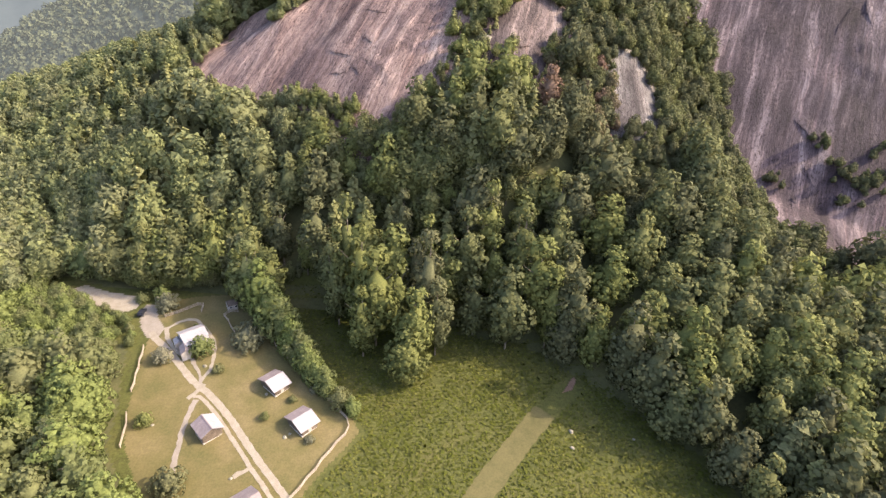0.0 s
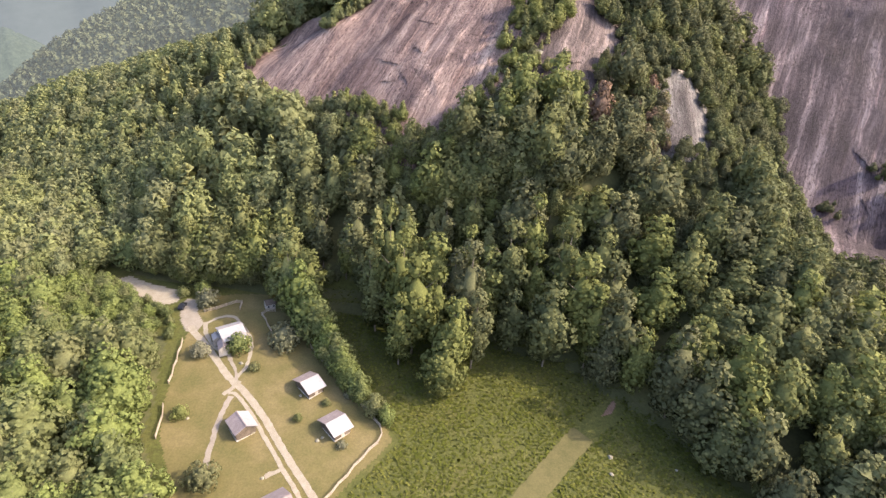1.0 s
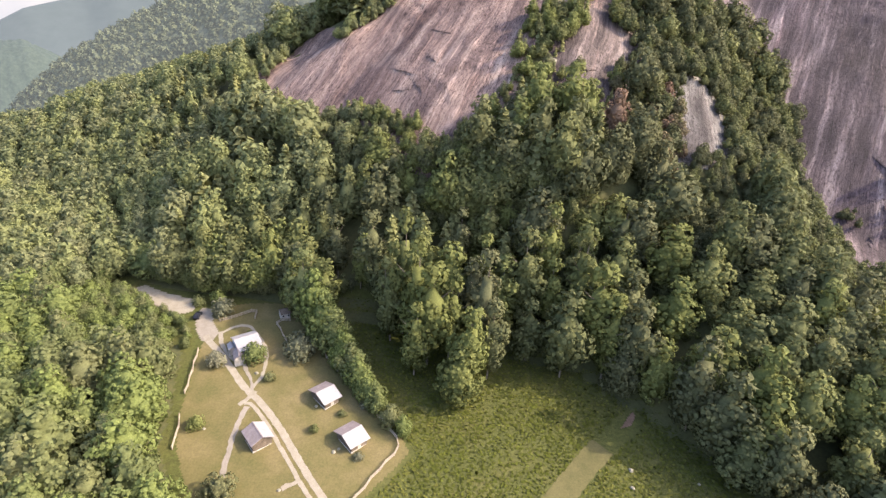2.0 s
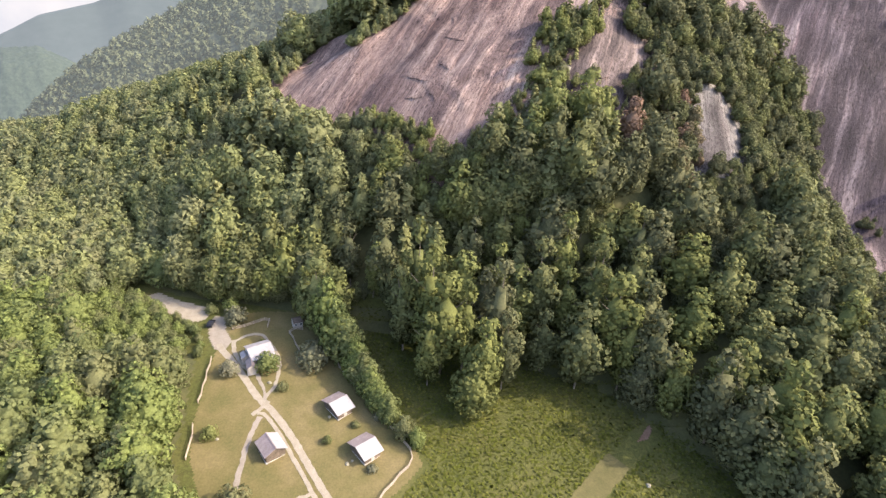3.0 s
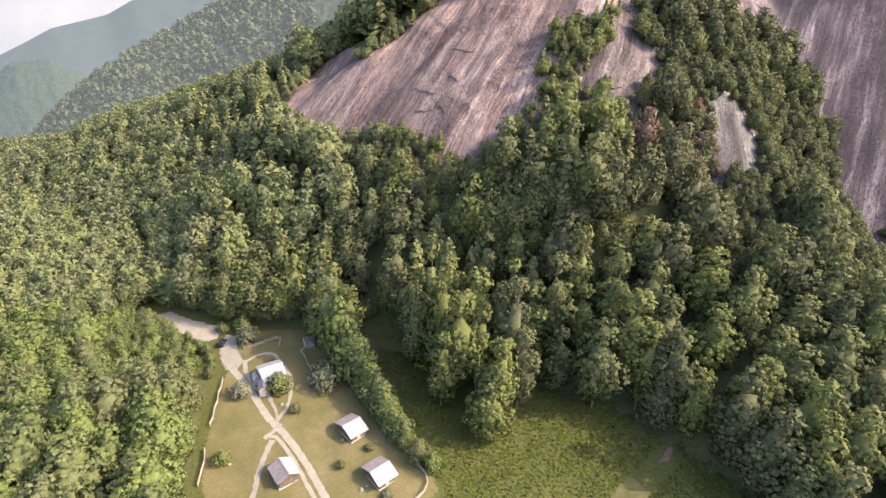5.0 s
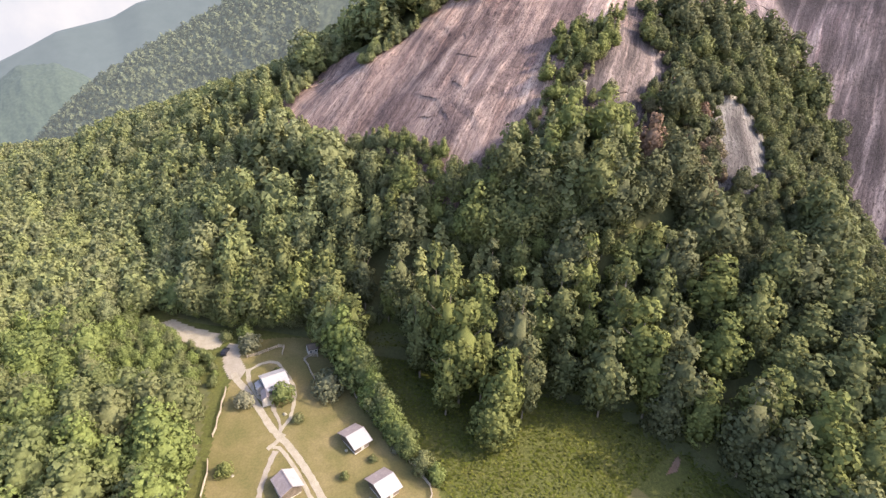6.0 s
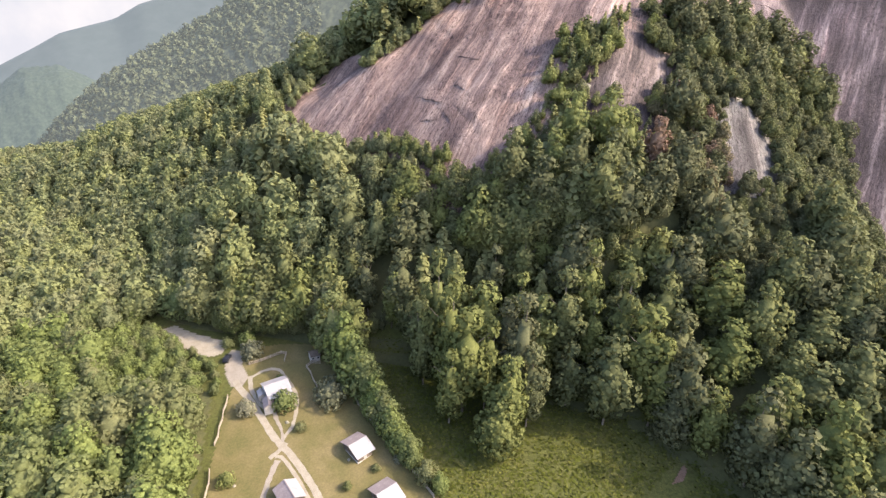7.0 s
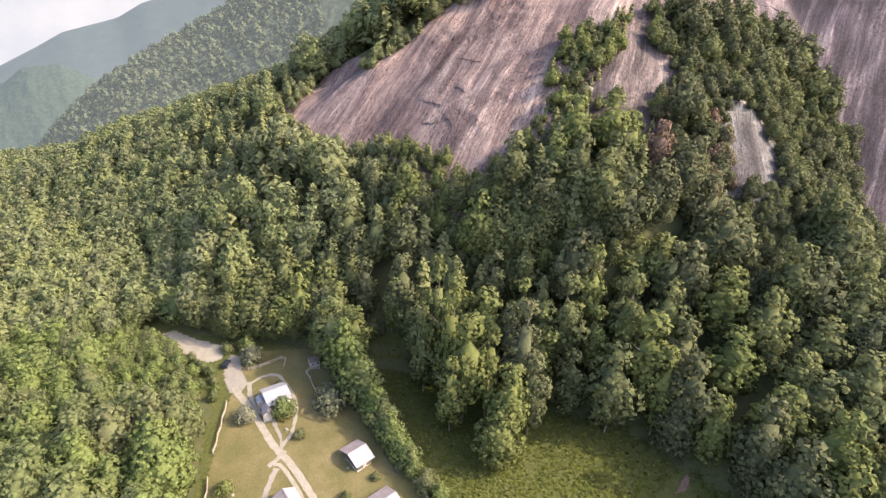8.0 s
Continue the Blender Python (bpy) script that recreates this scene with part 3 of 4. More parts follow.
def make_tree(name, crown, material, height, seed, label, radius=0.28, low=0.3, group=""):
    """One tree: trunk with limbs, and a crown part."""
    root = new(name)
    tr = new("trunk", trunk_mesh("trunk", seed, height, radius, 5, low))
    V, T, Q, N = crown
    cr = new("crown", mesh_of("crown", V * height, T, Q, material, None, N))
    tr.parent = cr.parent = root
    root.location = (0, 0, -500)
    root["spread"] = float(np.ptp(V[:, 0]) + np.ptp(V[:, 1])) / 2 * height
    return tagged(root, label, "tree", group)


TALL = [crown_broad(10 + k, 15, 172, 6, 0.125 + 0.026 * k, 0.10 + 0.05 * (k % 3), 1.0, 0.4 + 0.12 * (k % 3)) for k in range(8)]
WIDE = [crown_broad(30 + k, 13, 180, 6, 0.33 + 0.05 * (k % 3), 0.06, 1.0, 0.5) for k in range(5)]
PROTO = {
    "broad": [make_tree("broadleaf_tree", c, M_LEAF, 24.0, k, "tall broadleaf tree with a dense mid-green crown", group="forest trees") for k, c in enumerate(TALL)],
    "dark": [make_tree("broadleaf_tree", c, M_LEAF_DARK, 24.0, 8 + k, "tall broadleaf tree with a dense dark grey-green crown", group="forest trees") for k, c in enumerate(TALL)],
    "bright": [make_tree("broadleaf_tree", c, M_BRIGHT, 24.0, 16 + k, "tall poplar with a lobed yellow-green crown at the wood edge", group="forest trees") for k, c in enumerate(TALL)],
    "sunny": [make_tree("broadleaf_tree", c, M_LEAF_LIGHT, 24.0, 32 + k, "tall yellow-green broadleaf tree in the row by the fence", group="forest trees") for k, c in enumerate(TALL[3:])],
    "light": [make_tree("broadleaf_tree", c, M_LEAF_LIGHT, 12.0, 24 + k, "young broadleaf tree with a light yellow-green crown", 0.18, group="forest trees") for k, c in enumerate(WIDE)],
    "pine": [make_tree("pine_tree", crown_pine(50 + k, 12, 10, 0.085, 0.19, 0.3), M_PINE, 19.0, 40 + k, "slender pine with whorls of olive-green boughs", 0.2, group="forest trees") for k in range(2)],
}
PROTO_H = {"broad": 24.0, "dark": 24.0, "bright": 24.0, "sunny": 24.0, "light": 12.0, "pine": 19.0}
LOW = {
    "broad": [crown_broad(70 + k, 11, 135, 5, 0.23 + 0.035 * (k % 3), 0.3, 1.25, 0.42 + 0.1 * (k % 2), True) for k in range(10)],
    "light": [crown_broad(80 + k, 11, 135, 5, 0.34 + 0.05 * (k % 3), 0.2, 1.25, 0.5, True) for k in range(7)],
    "pine": [crown_pine(90 + k, 9, 8, 0.11, 0.2, 0.3) for k in range(4)],
}
MID = {
    "broad": [crown_broad(100 + k, 7, 82, 5, 0.27 + 0.035 * (k % 3), 0.42, 1.3, 0.45, True) for k in range(10)],
    "light": [crown_broad(140 + k, 7, 82, 5, 0.36 + 0.05 * (k % 3), 0.3, 1.3, 0.45, True) for k in range(7)],
    "pine": [crown_pine(95 + k, 7, 6, 0.14, 0.2, 0.3) for k in range(4)],
}
FAR = {
    "broad": [crown_broad(110 + k, 4, 13, 4, 0.36, 0.2, 1.1) for k in range(6)],
    "light": [crown_broad(120 + k, 4, 13, 4, 0.4, 0.2, 1.1) for k in range(4)],
    "pine": [crown_pine(130 + k, 5, 4, 0.2, 0.2, 0.3) for k in range(3)],
}
for stock in (LOW, MID, FAR):
    stock["right_dark"] = stock["rust"] = stock["dark"] = stock["hill"] = stock["bright"] = stock["broad"]
LEAFMAT = {"rust": M_RUST, "right_dark": M_LEAF_DARK, "dark": M_LEAF_DARK, "hill": M_LEAF_HILL, "bright": M_BRIGHT, "broad": M_LEAF, "light": M_LEAF_LIGHT, "pine": M_PINE}
HILLMAT = {"rust": M_RUST, "right_dark": M_LEAF_DARK, "dark": M_LEAF_DARK, "hill": M_LEAF_HILL, "bright": M_BRIGHT, "broad": M_LEAF, "light": M_LEAF_HILL, "pine": M_PINE}


def bare(x, y):
    out = inside(CLEARING, x, y)
    for poly in (ROCK_LEFT, ROCK_MID, SCAR, ROCK_RIGHT):
        out |= inside(poly, x, y)
    return out


def scatter(x0, x1, y0, y1, step, rng):
    """Uneven rows of plan places."""
    X, Y = np.meshgrid(np.arange(x0, x1, step), np.arange(y0, y1, step))
    X = X + (np.arange(X.shape[0])[:, None] % 2) * step * 0.5
    return np.stack([X.ravel() + rng.uniform(-0.36, 0.36, X.size) * step, Y.ravel() + rng.uniform(-0.36, 0.36, X.size) * step], -1)


STRIP = [(5.5, 68), (16.5, 85), (29, 103.5), (44, 121), (48, 117), (34, 99.5), (22.5, 82.5), (12.5, 68)]
M_TUFT = leaf_material("meadow_tufts", [(0.068, 0.078, 0.015), (0.088, 0.098, 0.019), (0.120, 0.120, 0.030)], 0.35)
tuft_rng = np.random.default_rng(3)
tp = scatter(-48, 80, 62, 150, 0.72, tuft_rng)
tp = tp[inside(CLEARING, tp[:, 0], tp[:, 1]) & ~inside(grown(LAWN, 1.5), tp[:, 0], tp[:, 1]) & ~inside(STRIP, tp[:, 0], tp[:, 1])]
tp = tp[tuft_rng.uniform(0, 1, len(tp)) < 0.8 + 0.3 * ripple(tp[:, 0], tp[:, 1], 5.0, 8)]
tz = land(tp[:, 0], tp[:, 1]) + 0.12
tc = np.column_stack([tp, tz + tuft_rng.uniform(0.0, 0.2, len(tp))])
tv, tq, tn = leaf_quads(tc, np.tile([0.0, 0.0, 1.0], (len(tp), 1)) + tuft_rng.normal(0, 0.12, (len(tp), 3)), 0.9, tuft_rng, 1.0, 0.3)
grass = new("grass", mesh_of("grass", tv, np.zeros((0, 3), int), tq, M_TUFT, np.repeat(0.5 + 0.4 * ripple(tp[:, 0], tp[:, 1], 11.0, 2) + tuft_rng.uniform(-0.25, 0.25, len(tp)), 4) % 1.0, tn))
tagged(grass, "uneven tufts of tall meadow grass", "grass", kind="stuff")

rng = np.random.default_rng(5)
spots = []          # x, y, height, kind


def kind_at(x, y, r):
    if x < -56 and y < 118 + 0.30 * (-x - 80):
        return "light"
    if x < -112 and y < 190:
        return "light" if r < 0.85 else "broad"
    if y > 150 and -150 < x < 10:
        return "pine" if r < 0.42 else "broad"
    if x < -130:
        return "light" if r < 0.8 else ("pine" if r > 0.92 else "broad")
    return "pine" if r < 0.06 else "broad"


LOW_GROWTH = [(-133, 143), (-127, 122), (-108, 107), (-92, 103), (-82, 109), (-90, 122), (-104, 130), (-120, 139)]
SCAR_FOOT = [(52, 197), (80, 199), (80, 172), (52, 168)]
ROCKS = [grown(p, 13) for p in (ROCK_LEFT, ROCK_MID, SCAR)]
# the trees that stand out: plan place, height, crown width, kind
SPUR = [(-4, 114, 17, 15, "bright"), (-3, 119, 26, 14, "bright"), (-14, 126, 33, 14, "bright"), (-17, 121, 24, 9, "bright"), (-19, 131, 37, 13, "bright"),
        (-24, 138, 42, 11, "bright"), (0, 131, 37, 13, "dark"), (4, 124, 25, 10, "dark"), (-8, 128, 29, 12, "bright"), (-27, 134, 29, 10, "dark")]
FENCE_ROW = [(-55, 137, 25, 14, "sunny"), (-50, 133, 22, 13, "sunny"), (-46, 129, 18, 13, "sunny"), (-42, 125, 15, 12, "sunny"), (-50, 139, 22, 11, "bright"), (-38, 121, 12, 9, "light"), (-60, 141, 20, 10, "bright")]
SLOT = [(-41, 150, 20, 9, "broad"), (-50, 153, 22, 10, "dark"), (-38, 152, 25, 11, "dark"), (-35, 148, 17, 9, "dark"), (-30, 143, 22, 10, "dark")]
EDGE = [(28, 142, 35, 12, "bright"), (33, 136, 32, 15, "bright"), (25, 129, 28, 15, "dark"), (37, 130, 28, 11, "bright"), (15, 134, 21, 11, "dark"), (54, 150, 20, 19, "bright"),
        (55, 137, 19, 17, "bright"), (45, 129, 25, 16, "dark"), (50, 124, 19, 13, "broad"), (41, 126, 17, 12, "dark"), (13, 143, 33, 12, "dark"), (18, 151, 31, 11, "broad")]
CORNER = [(62, 120, 23, 17, "bright"), (57.5, 115, 29, 15, "dark"), (70, 114, 25, 16, "bright"), (78, 118, 20, 14, "broad"), (77, 142, 13, 15, "dark"), (63, 142, 21, 13, "broad"),
          (82, 130, 18, 16, "dark"), (72, 127, 16, 17, "dark"), (69, 133, 14, 13, "broad"), (70, 106, 22, 16, "bright"), (80, 110, 21, 15, "broad"), (62, 109.5, 25, 15, "dark"),
          (86, 120, 24, 13, "broad"), (73, 100, 21, 15, "broad"), (66, 102, 17, 15, "dark")]
BACK_FROM_LAWN = [(-46, 30), (-55, 66), (-64, 77), (-73, 86), (-76, 95), (-80, 103), (-86, 116), (-98, 122), (-106, 128), (-129, 140), (-60, 140), (-40, 60)]
STANDING = SPUR + FENCE_ROW + SLOT + EDGE + CORNER
for x, y in np.concatenate([scatter(-56, 150, 30, 350, 7.4, rng), scatter(-120, -56, 30, 128, 8.0, rng), scatter(-120, -56, 128, 350, 6.8, rng), scatter(-330, -120, 60, 350, 6.2, rng)]):
    r, q = rng.uniform(), rng.uniform()
    if bare(x, y) or any((x - p[0]) ** 2 + (y - p[1]) ** 2 < (0.3 * p[3] + 3.0) ** 2 for p in STANDING):
        continue
    if x < -56 and y < 140 and inside(BACK_FROM_LAWN, x, y):
        continue
    az = math.degrees(math.atan2(x, y))
    if not -62 < az < 56 or (y < 45 and abs(x) < 45):
        continue
    if land_z(x, y) > 122 or x > -62 and y > 290:
        continue
    kind = kind_at(x, y, r)
    h = {"broad": 21, "light": 12.5, "pine": 19}[kind] * (0.86 + 0.28 * q)
    if x < -112:
        h = 10.5 + 3.0 * q
    elif kind == "light":
        h *= 1.18
    front = 1 - min(max((y - float(np.interp(x, FOOT_X, FOOT_Y))) / 45, 0), 1)
    if kind == "broad" and x > -70:
        h *= 1 + 0.35 * front * (-42 < x < 45)
        kind = "dark" if rng.uniform() < (0.45 if x > -42 else 0.8) else "broad"
    if x > 0 and y > 200:
        h *= 0.66
    if any(inside(p, x, y) for p in ROCKS):
        h = 5.5 + 4 * q
    if inside(SCAR_FOOT, x, y):
        h = 5 + 3 * q
    if inside(LOW_GROWTH, x, y):
        h, kind = 4.0 + 4 * q, "light"
    spots.append((x, y, h, kind))
NEAR_ROCK = [grown(p, 15) for p in (ROCK_LEFT, ROCK_MID, SCAR, ROCK_RIGHT)]
for x, y in scatter(-118, 160, 165, 275, 4.3, rng):
    r, q = rng.uniform(), rng.uniform()
    if not bare(x, y) and any(inside(p, x, y) for p in NEAR_ROCK):
        spots.append((x, y, 4 + 4 * q, "pine" if r < 0.3 else "broad"))
for x, y in scatter(-135, -80, 100, 145, 3.4, rng):
    if inside(LOW_GROWTH, x, y) and not bare(x, y):
        spots.append((x, y, 3.5 + 3.5 * rng.uniform(), "light"))
for x, y in scatter(-110, 95, 140, 215, 4.2, rng):
    step_up = land_z(x, y) - float(forest_land(np.float64(x), np.float64(y)))
    if step_up > 0.5 and float(dome_left(np.float64(x), np.float64(y))) < 56 and not bare(x, y) and not any(inside(p, x, y) for p in NEAR_ROCK):
        spots.append((x, y, 9 + 6 * rng.uniform(), "broad"))
# shrubs and stunted pines that hold on the open rock
for x0, y0, n, wide in ((-73, 234.5, 12, 5), (-66, 239, 12, 5), (-61, 242, 8, 4), (6, 217, 12, 4), (13, 222, 14, 5), (20, 224, 8, 4), (130, 201, 8, 4), (148, 207, 8, 4), (152, 198, 10, 5), (155, 191, 14, 6), (162, 191, 14, 6), (164, 199, 6, 4), (24, 200, 5, 3), (38, 226, 8, 5)):
    for k in range(n):
        spots.append((x0 + rng.normal(0, wide * 0.55), y0 + rng.normal(0, wide * 0.4), (2.6 + 2.4 * rng.uniform()) * (1.0 if x0 > 100 else 1.5), "pine" if k % 3 == 0 else "broad"))
# the hedge of small trees along the fence
for k, (x, y) in enumerate(sampled([(-40, 124), (-34.8, 117.2), (-28.8, 111.2), (-22.6, 105.2), (-16.5, 100)], 2.8)):
    spots.append((x + rng.normal(0, 0.8), y + rng.normal(0, 0.6), max(5.8, 11 - 0.5 * k) + rng.uniform(-0.5, 1.2), "light"))

# tall trees that shade the shed
for x, y, h in ((-58, 150, 17), (-66, 149, 18), (-74, 150, 17), (-63, 146, 15)):
    spots.append((x, y, h, "broad"))
# trees under and on the step at the dome's foot
for x, y in sampled([(-60, 186), (-48, 181), (-34, 172), (-26, 168), (-19, 165), (-11, 163.5), (-3, 162.5), (8, 163)], 3.4):
    spots.append((x + rng.normal(0, 0.6), y + rng.normal(0, 0.8), 16 + 5 * rng.uniform(), "broad"))
    spots.append((x + rng.normal(0, 1.0), y + 4.5 + rng.normal(0, 0.6), 9 + 3 * rng.uniform(), "broad"))
    spots.append((x + 1.5 + rng.normal(0, 1.0), y + 9 + rng.normal(0, 0.8), 7 + 3 * rng.uniform(), "broad"))
for x, y in sampled([(-99, 213), (-88, 206), (-75, 199.5), (-63, 197), (-52, 194.5), (-40, 188.5), (-31, 184)], 2.3):
    spots.append((x + rng.normal(0, 0.7), y + rng.normal(0, 0.8), 9 + 4.5 * rng.uniform(), "pine" if rng.uniform() < 0.5 else "broad"))
for x, y in sampled([(-126, 148.5), (-115, 147.5), (-106, 145.5), (-92, 144), (-82, 145), (-70, 148)], 2.6):
    spots.append((x + rng.normal(0, 0.5), y + rng.normal(0, 0.5), 6.5 + 4 * rng.uniform(), "broad"))
# scrub between the lot and the wood
for x, y in sampled([(-122, 140.5), (-113, 136.2), (-105, 132), (-98, 129.6), (-93, 127.5), (-88, 123.5), (-84, 118.5)], 1.7):
    spots.append((x + rng.normal(0, 0.4), y + rng.normal(0, 0.5), 2.4 + 2.2 * rng.uniform(), "light"))

# low leafy growth that closes the foot of the wood along the meadow
for x, y in sampled([(-46, 149), (-20, 146), (3, 144), (17, 140), (36, 136), (51, 127), (59, 117), (68, 110), (73, 101), (82, 80)], 3.2):
    spots.append((x + rng.normal(0, 1.0), y + 1 + rng.normal(0, 1.0), 5 + 4 * rng.uniform(), "dark" if rng.uniform() < 0.5 else "broad"))

# tree heights capped beside the dome's lower tip to leave it open to the camera
spots = [(x, y, min(h, 6.5) if -26 < x < -1 and 174 < y < 202 else h, kind) for x, y, h, kind in spots]
# the wood edge below the round shadows stays low
spots = [(x, y, min(h, max(5.0, (x - 57) / 1.15)) if x > 50 and y < 99.5 or x > 60 and y < 105 else h, kind) for x, y, h, kind in spots]
# close growth that fills the gaps along the foot of the rock
for x, y in scatter(50, 122, 140, 245, 5.0, rng):
    if not bare(x, y):
        spots.append((x, y, 6.5 + 4 * rng.uniform(), "dark" if rng.uniform() < 0.5 else "broad"))
for x, y in np.concatenate([scatter(-4, 66, 148, 188, 6.2, rng), scatter(-34, -4, 150, 176, 6.5, rng)]):
    if not bare(x, y):
        spots.append((x, y, 8 + 4 * rng.uniform(), "dark" if rng.uniform() < 0.5 else "broad"))
for x, y in scatter(112, 190, 128, 176, 5.5, rng):
    if not bare(x, y):
        spots.append((x, y, 6 + 4 * rng.uniform(), "broad"))
# height caps by zone, set so trees don't hide rock from the camera
LOW_ZONES = [([(8, 196), (8, 180), (50, 180), (48, 196)], 6.0), ([(58, 190), (58, 166), (84, 166), (84, 190)], 6.0), ([(58, 166), (58, 154), (84, 154), (84, 166)], 11.0),
             ([(88, 240), (92, 160), (118, 130), (140, 150), (120, 240)], 9.5), ([(-105, 220), (-105, 206), (-60, 186), (-26, 174), (-26, 184), (-60, 206)], 7.5), ([(-60, 192), (-60, 180), (-34, 166), (-22, 160), (-22, 176)], 16.0)]
spots = [(x, y, min([h] + [top * (0.8 + 0.3 * ((7 * x + 3 * y) % 1)) for zone, top in LOW_ZONES if inside(zone, x, y)]), kind) for x, y, h, kind in spots]
spots.sort(key=lambda s: math.hypot(s[0] - 5, s[1] - 20) if s[1] > 45 else 999)
near, rest = spots[:298 - len(STANDING)], [(x, y, h, "rust" if 18 < x < 64 and 176 < y < 214 and (3.7 * x + 1.3 * y) % 1 < 0.22 or math.hypot(x - 54, y - 176) < 3.5 else "right_dark" if x > 38 and y > 140 and kind != "light" else "hill" if x < -55 and kind == "broad" and math.hypot(x, y) > 180 else kind) for x, y, h, kind in spots[298 - len(STANDING):]]
placed = dict.fromkeys(PROTO, 0)
for x, y, h, wide, kind in [(x, y, h, 0.0, kind) for x, y, h, kind in near] + STANDING:
    protos = PROTO[kind]
    ranked = sorted(protos, key=lambda p: abs(p["spread"] / PROTO_H[kind] - wide / h)) if wide else protos
    proto = ranked[placed[kind] % (2 if wide else len(protos))]
    f = h / PROTO_H[kind]
    m = pose(x, y, land_z(x, y), rng.uniform(-3, 3), rng.uniform(-3, 3), rng.uniform(0, 360))
    t = copy_thing(proto, m)
    g = wide / proto["spread"] if wide else f
    t.scale = (g * rng.uniform(0.92, 1.12), g * rng.uniform(0.92, 1.12), f)
    placed[kind] += 1
for protos in PROTO.values():
    for p in protos:
        for o in (*p.children_recursive, p):
            bpy.data.objects.remove(o)


def joined_forest(name, trees, stock, label, tones):
    """Far woods of one kind, as one sheet of crowns."""
    for kind in ("broad", "right_dark", "rust", "dark", "hill", "bright", "light", "pine"):
        V, T, Q, N, tint, base = [], [], [], [], [], 0
        for x, y, h, k in trees:
            if k != kind:
                continue
            v, t, q, nn = stock[kind][rng.integers(len(stock[kind]))]
            a = rng.uniform(0, 6.283)
            c, s = math.cos(a), math.sin(a)
            w = h * rng.uniform(0.88, 1.18)
            p = np.stack([(v[:, 0] * c - v[:, 1] * s) * w + x, (v[:, 0] * s + v[:, 1] * c) * w + y, v[:, 2] * h + land_z(x, y) - 0.04 * h], -1)
            V.append(p)
            N.append(np.stack([nn[:, 0] * c - nn[:, 1] * s, nn[:, 0] * s + nn[:, 1] * c, nn[:, 2]], -1))
            T.append(t + base)
            Q.append(q + base)
            tint.append(np.full(len(v), rng.uniform()))
            base += len(v)
        if V:
            ob = new(name, mesh_of(name, np.concatenate(V), np.concatenate(T), np.concatenate(Q), tones[kind], np.concatenate(tint), np.concatenate(N)))
            tagged(ob, label, "forest", kind="stuff")


joined_forest("forest", [p for p in rest if math.hypot(p[0], p[1]) < 195], LOW, "dense mixed summer forest of broadleaf trees and pines", LEAFMAT)
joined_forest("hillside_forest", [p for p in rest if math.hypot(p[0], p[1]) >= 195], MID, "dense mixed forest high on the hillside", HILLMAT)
far_spots = []
for x, y in scatter(-900, -60, 180, 900, 8.5, rng):
    d, r, q = math.hypot(x, y), rng.uniform(), rng.uniform()
    az = math.degrees(math.atan2(x, y))
    if (x > -330 and y < 350) or not -58 < az < -14 or y > 45 + float(np.interp(x, (-420, -298, -263, -213, -158, -116, 0), (180, 250, 285, 325, 355, 375, 420))):
        continue
    kind = "light" if r < 0.3 else ("pine" if r > 0.8 else "broad")
    far_spots.append((x, y, 15 * (0.75 + 0.5 * q), kind))
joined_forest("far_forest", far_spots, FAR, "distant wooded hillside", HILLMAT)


# ---- distance: a second wooded ridge, blue mountains behind it, and hazy cloud at the horizon ----
def polar_sheet(name, az0, az1, d0, d1, n_az, n_d, height, material):
    az = np.radians(np.linspace(az0, az1, n_az))
    dd = np.linspace(d0, d1, n_d)
    A, D = np.meshgrid(az, dd)
    X, Y = D * np.sin(A), D * np.cos(A)
    Z = height(np.degrees(A), D, X, Y)
    idx = np.arange(n_az * n_d).reshape(n_d, n_az)
    quads = np.stack([idx[:-1, :-1], idx[:-1, 1:], idx[1:, 1:], idx[1:, :-1]], -1).reshape(-1, 4)
    me = bpy.data.meshes.new(name)
    me.from_pydata(np.stack([X, Y, Z], -1).reshape(-1, 3).tolist(), [], quads.tolist())
    me.shade_smooth()
    me.materials.append(material)
    return new(name, me)


def ridge_height(az, d, x, y):
    top = np.interp(az, (-58, -50, -48, -45, -41.4, -37.9, -34.8, -28, -15), (-260, -155, -116, -66, -18, 16, 42, 112, 220))
    f = np.clip((d - 520) / 380, 0, 1)
    drop = np.maximum(d - 900, 0) * 0.6
    return -150 + (top + 150) * smooth(-0.15, 1.0, f) - drop + 7 * ripple(x, y, 60, 3)


def blue_height(az, d, x, y):
    top = np.interp(az, (-62, -50, -48.8, -46, -43.9, -39.7, -37.6, -30), (-330, -165, -140, -75, -22, 32, 88, 200))
    f = np.clip((d - 1500) / 1000, 0, 1)
    fold = np.interp(az, (-62, -47, -43, -38), (60, 40, 30, 0)) * np.exp(-((f - 0.45) / 0.16) ** 2)
    return -430 + (top + 430) * f ** 1.3 + fold + 22 * ripple(x, y, 170, 6) * (1 - f) - np.maximum(d - 2500, 0) * 0.5


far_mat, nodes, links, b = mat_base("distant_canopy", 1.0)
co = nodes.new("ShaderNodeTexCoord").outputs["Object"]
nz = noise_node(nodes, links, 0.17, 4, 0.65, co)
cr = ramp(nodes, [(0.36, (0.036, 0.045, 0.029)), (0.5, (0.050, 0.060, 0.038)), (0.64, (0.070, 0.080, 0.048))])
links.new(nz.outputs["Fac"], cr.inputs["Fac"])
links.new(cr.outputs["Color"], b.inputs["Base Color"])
# faint bluish glow puts distance haze into the ridge's colour
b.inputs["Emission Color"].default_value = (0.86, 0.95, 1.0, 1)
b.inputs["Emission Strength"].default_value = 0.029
canopy_rng = np.random.default_rng(9)


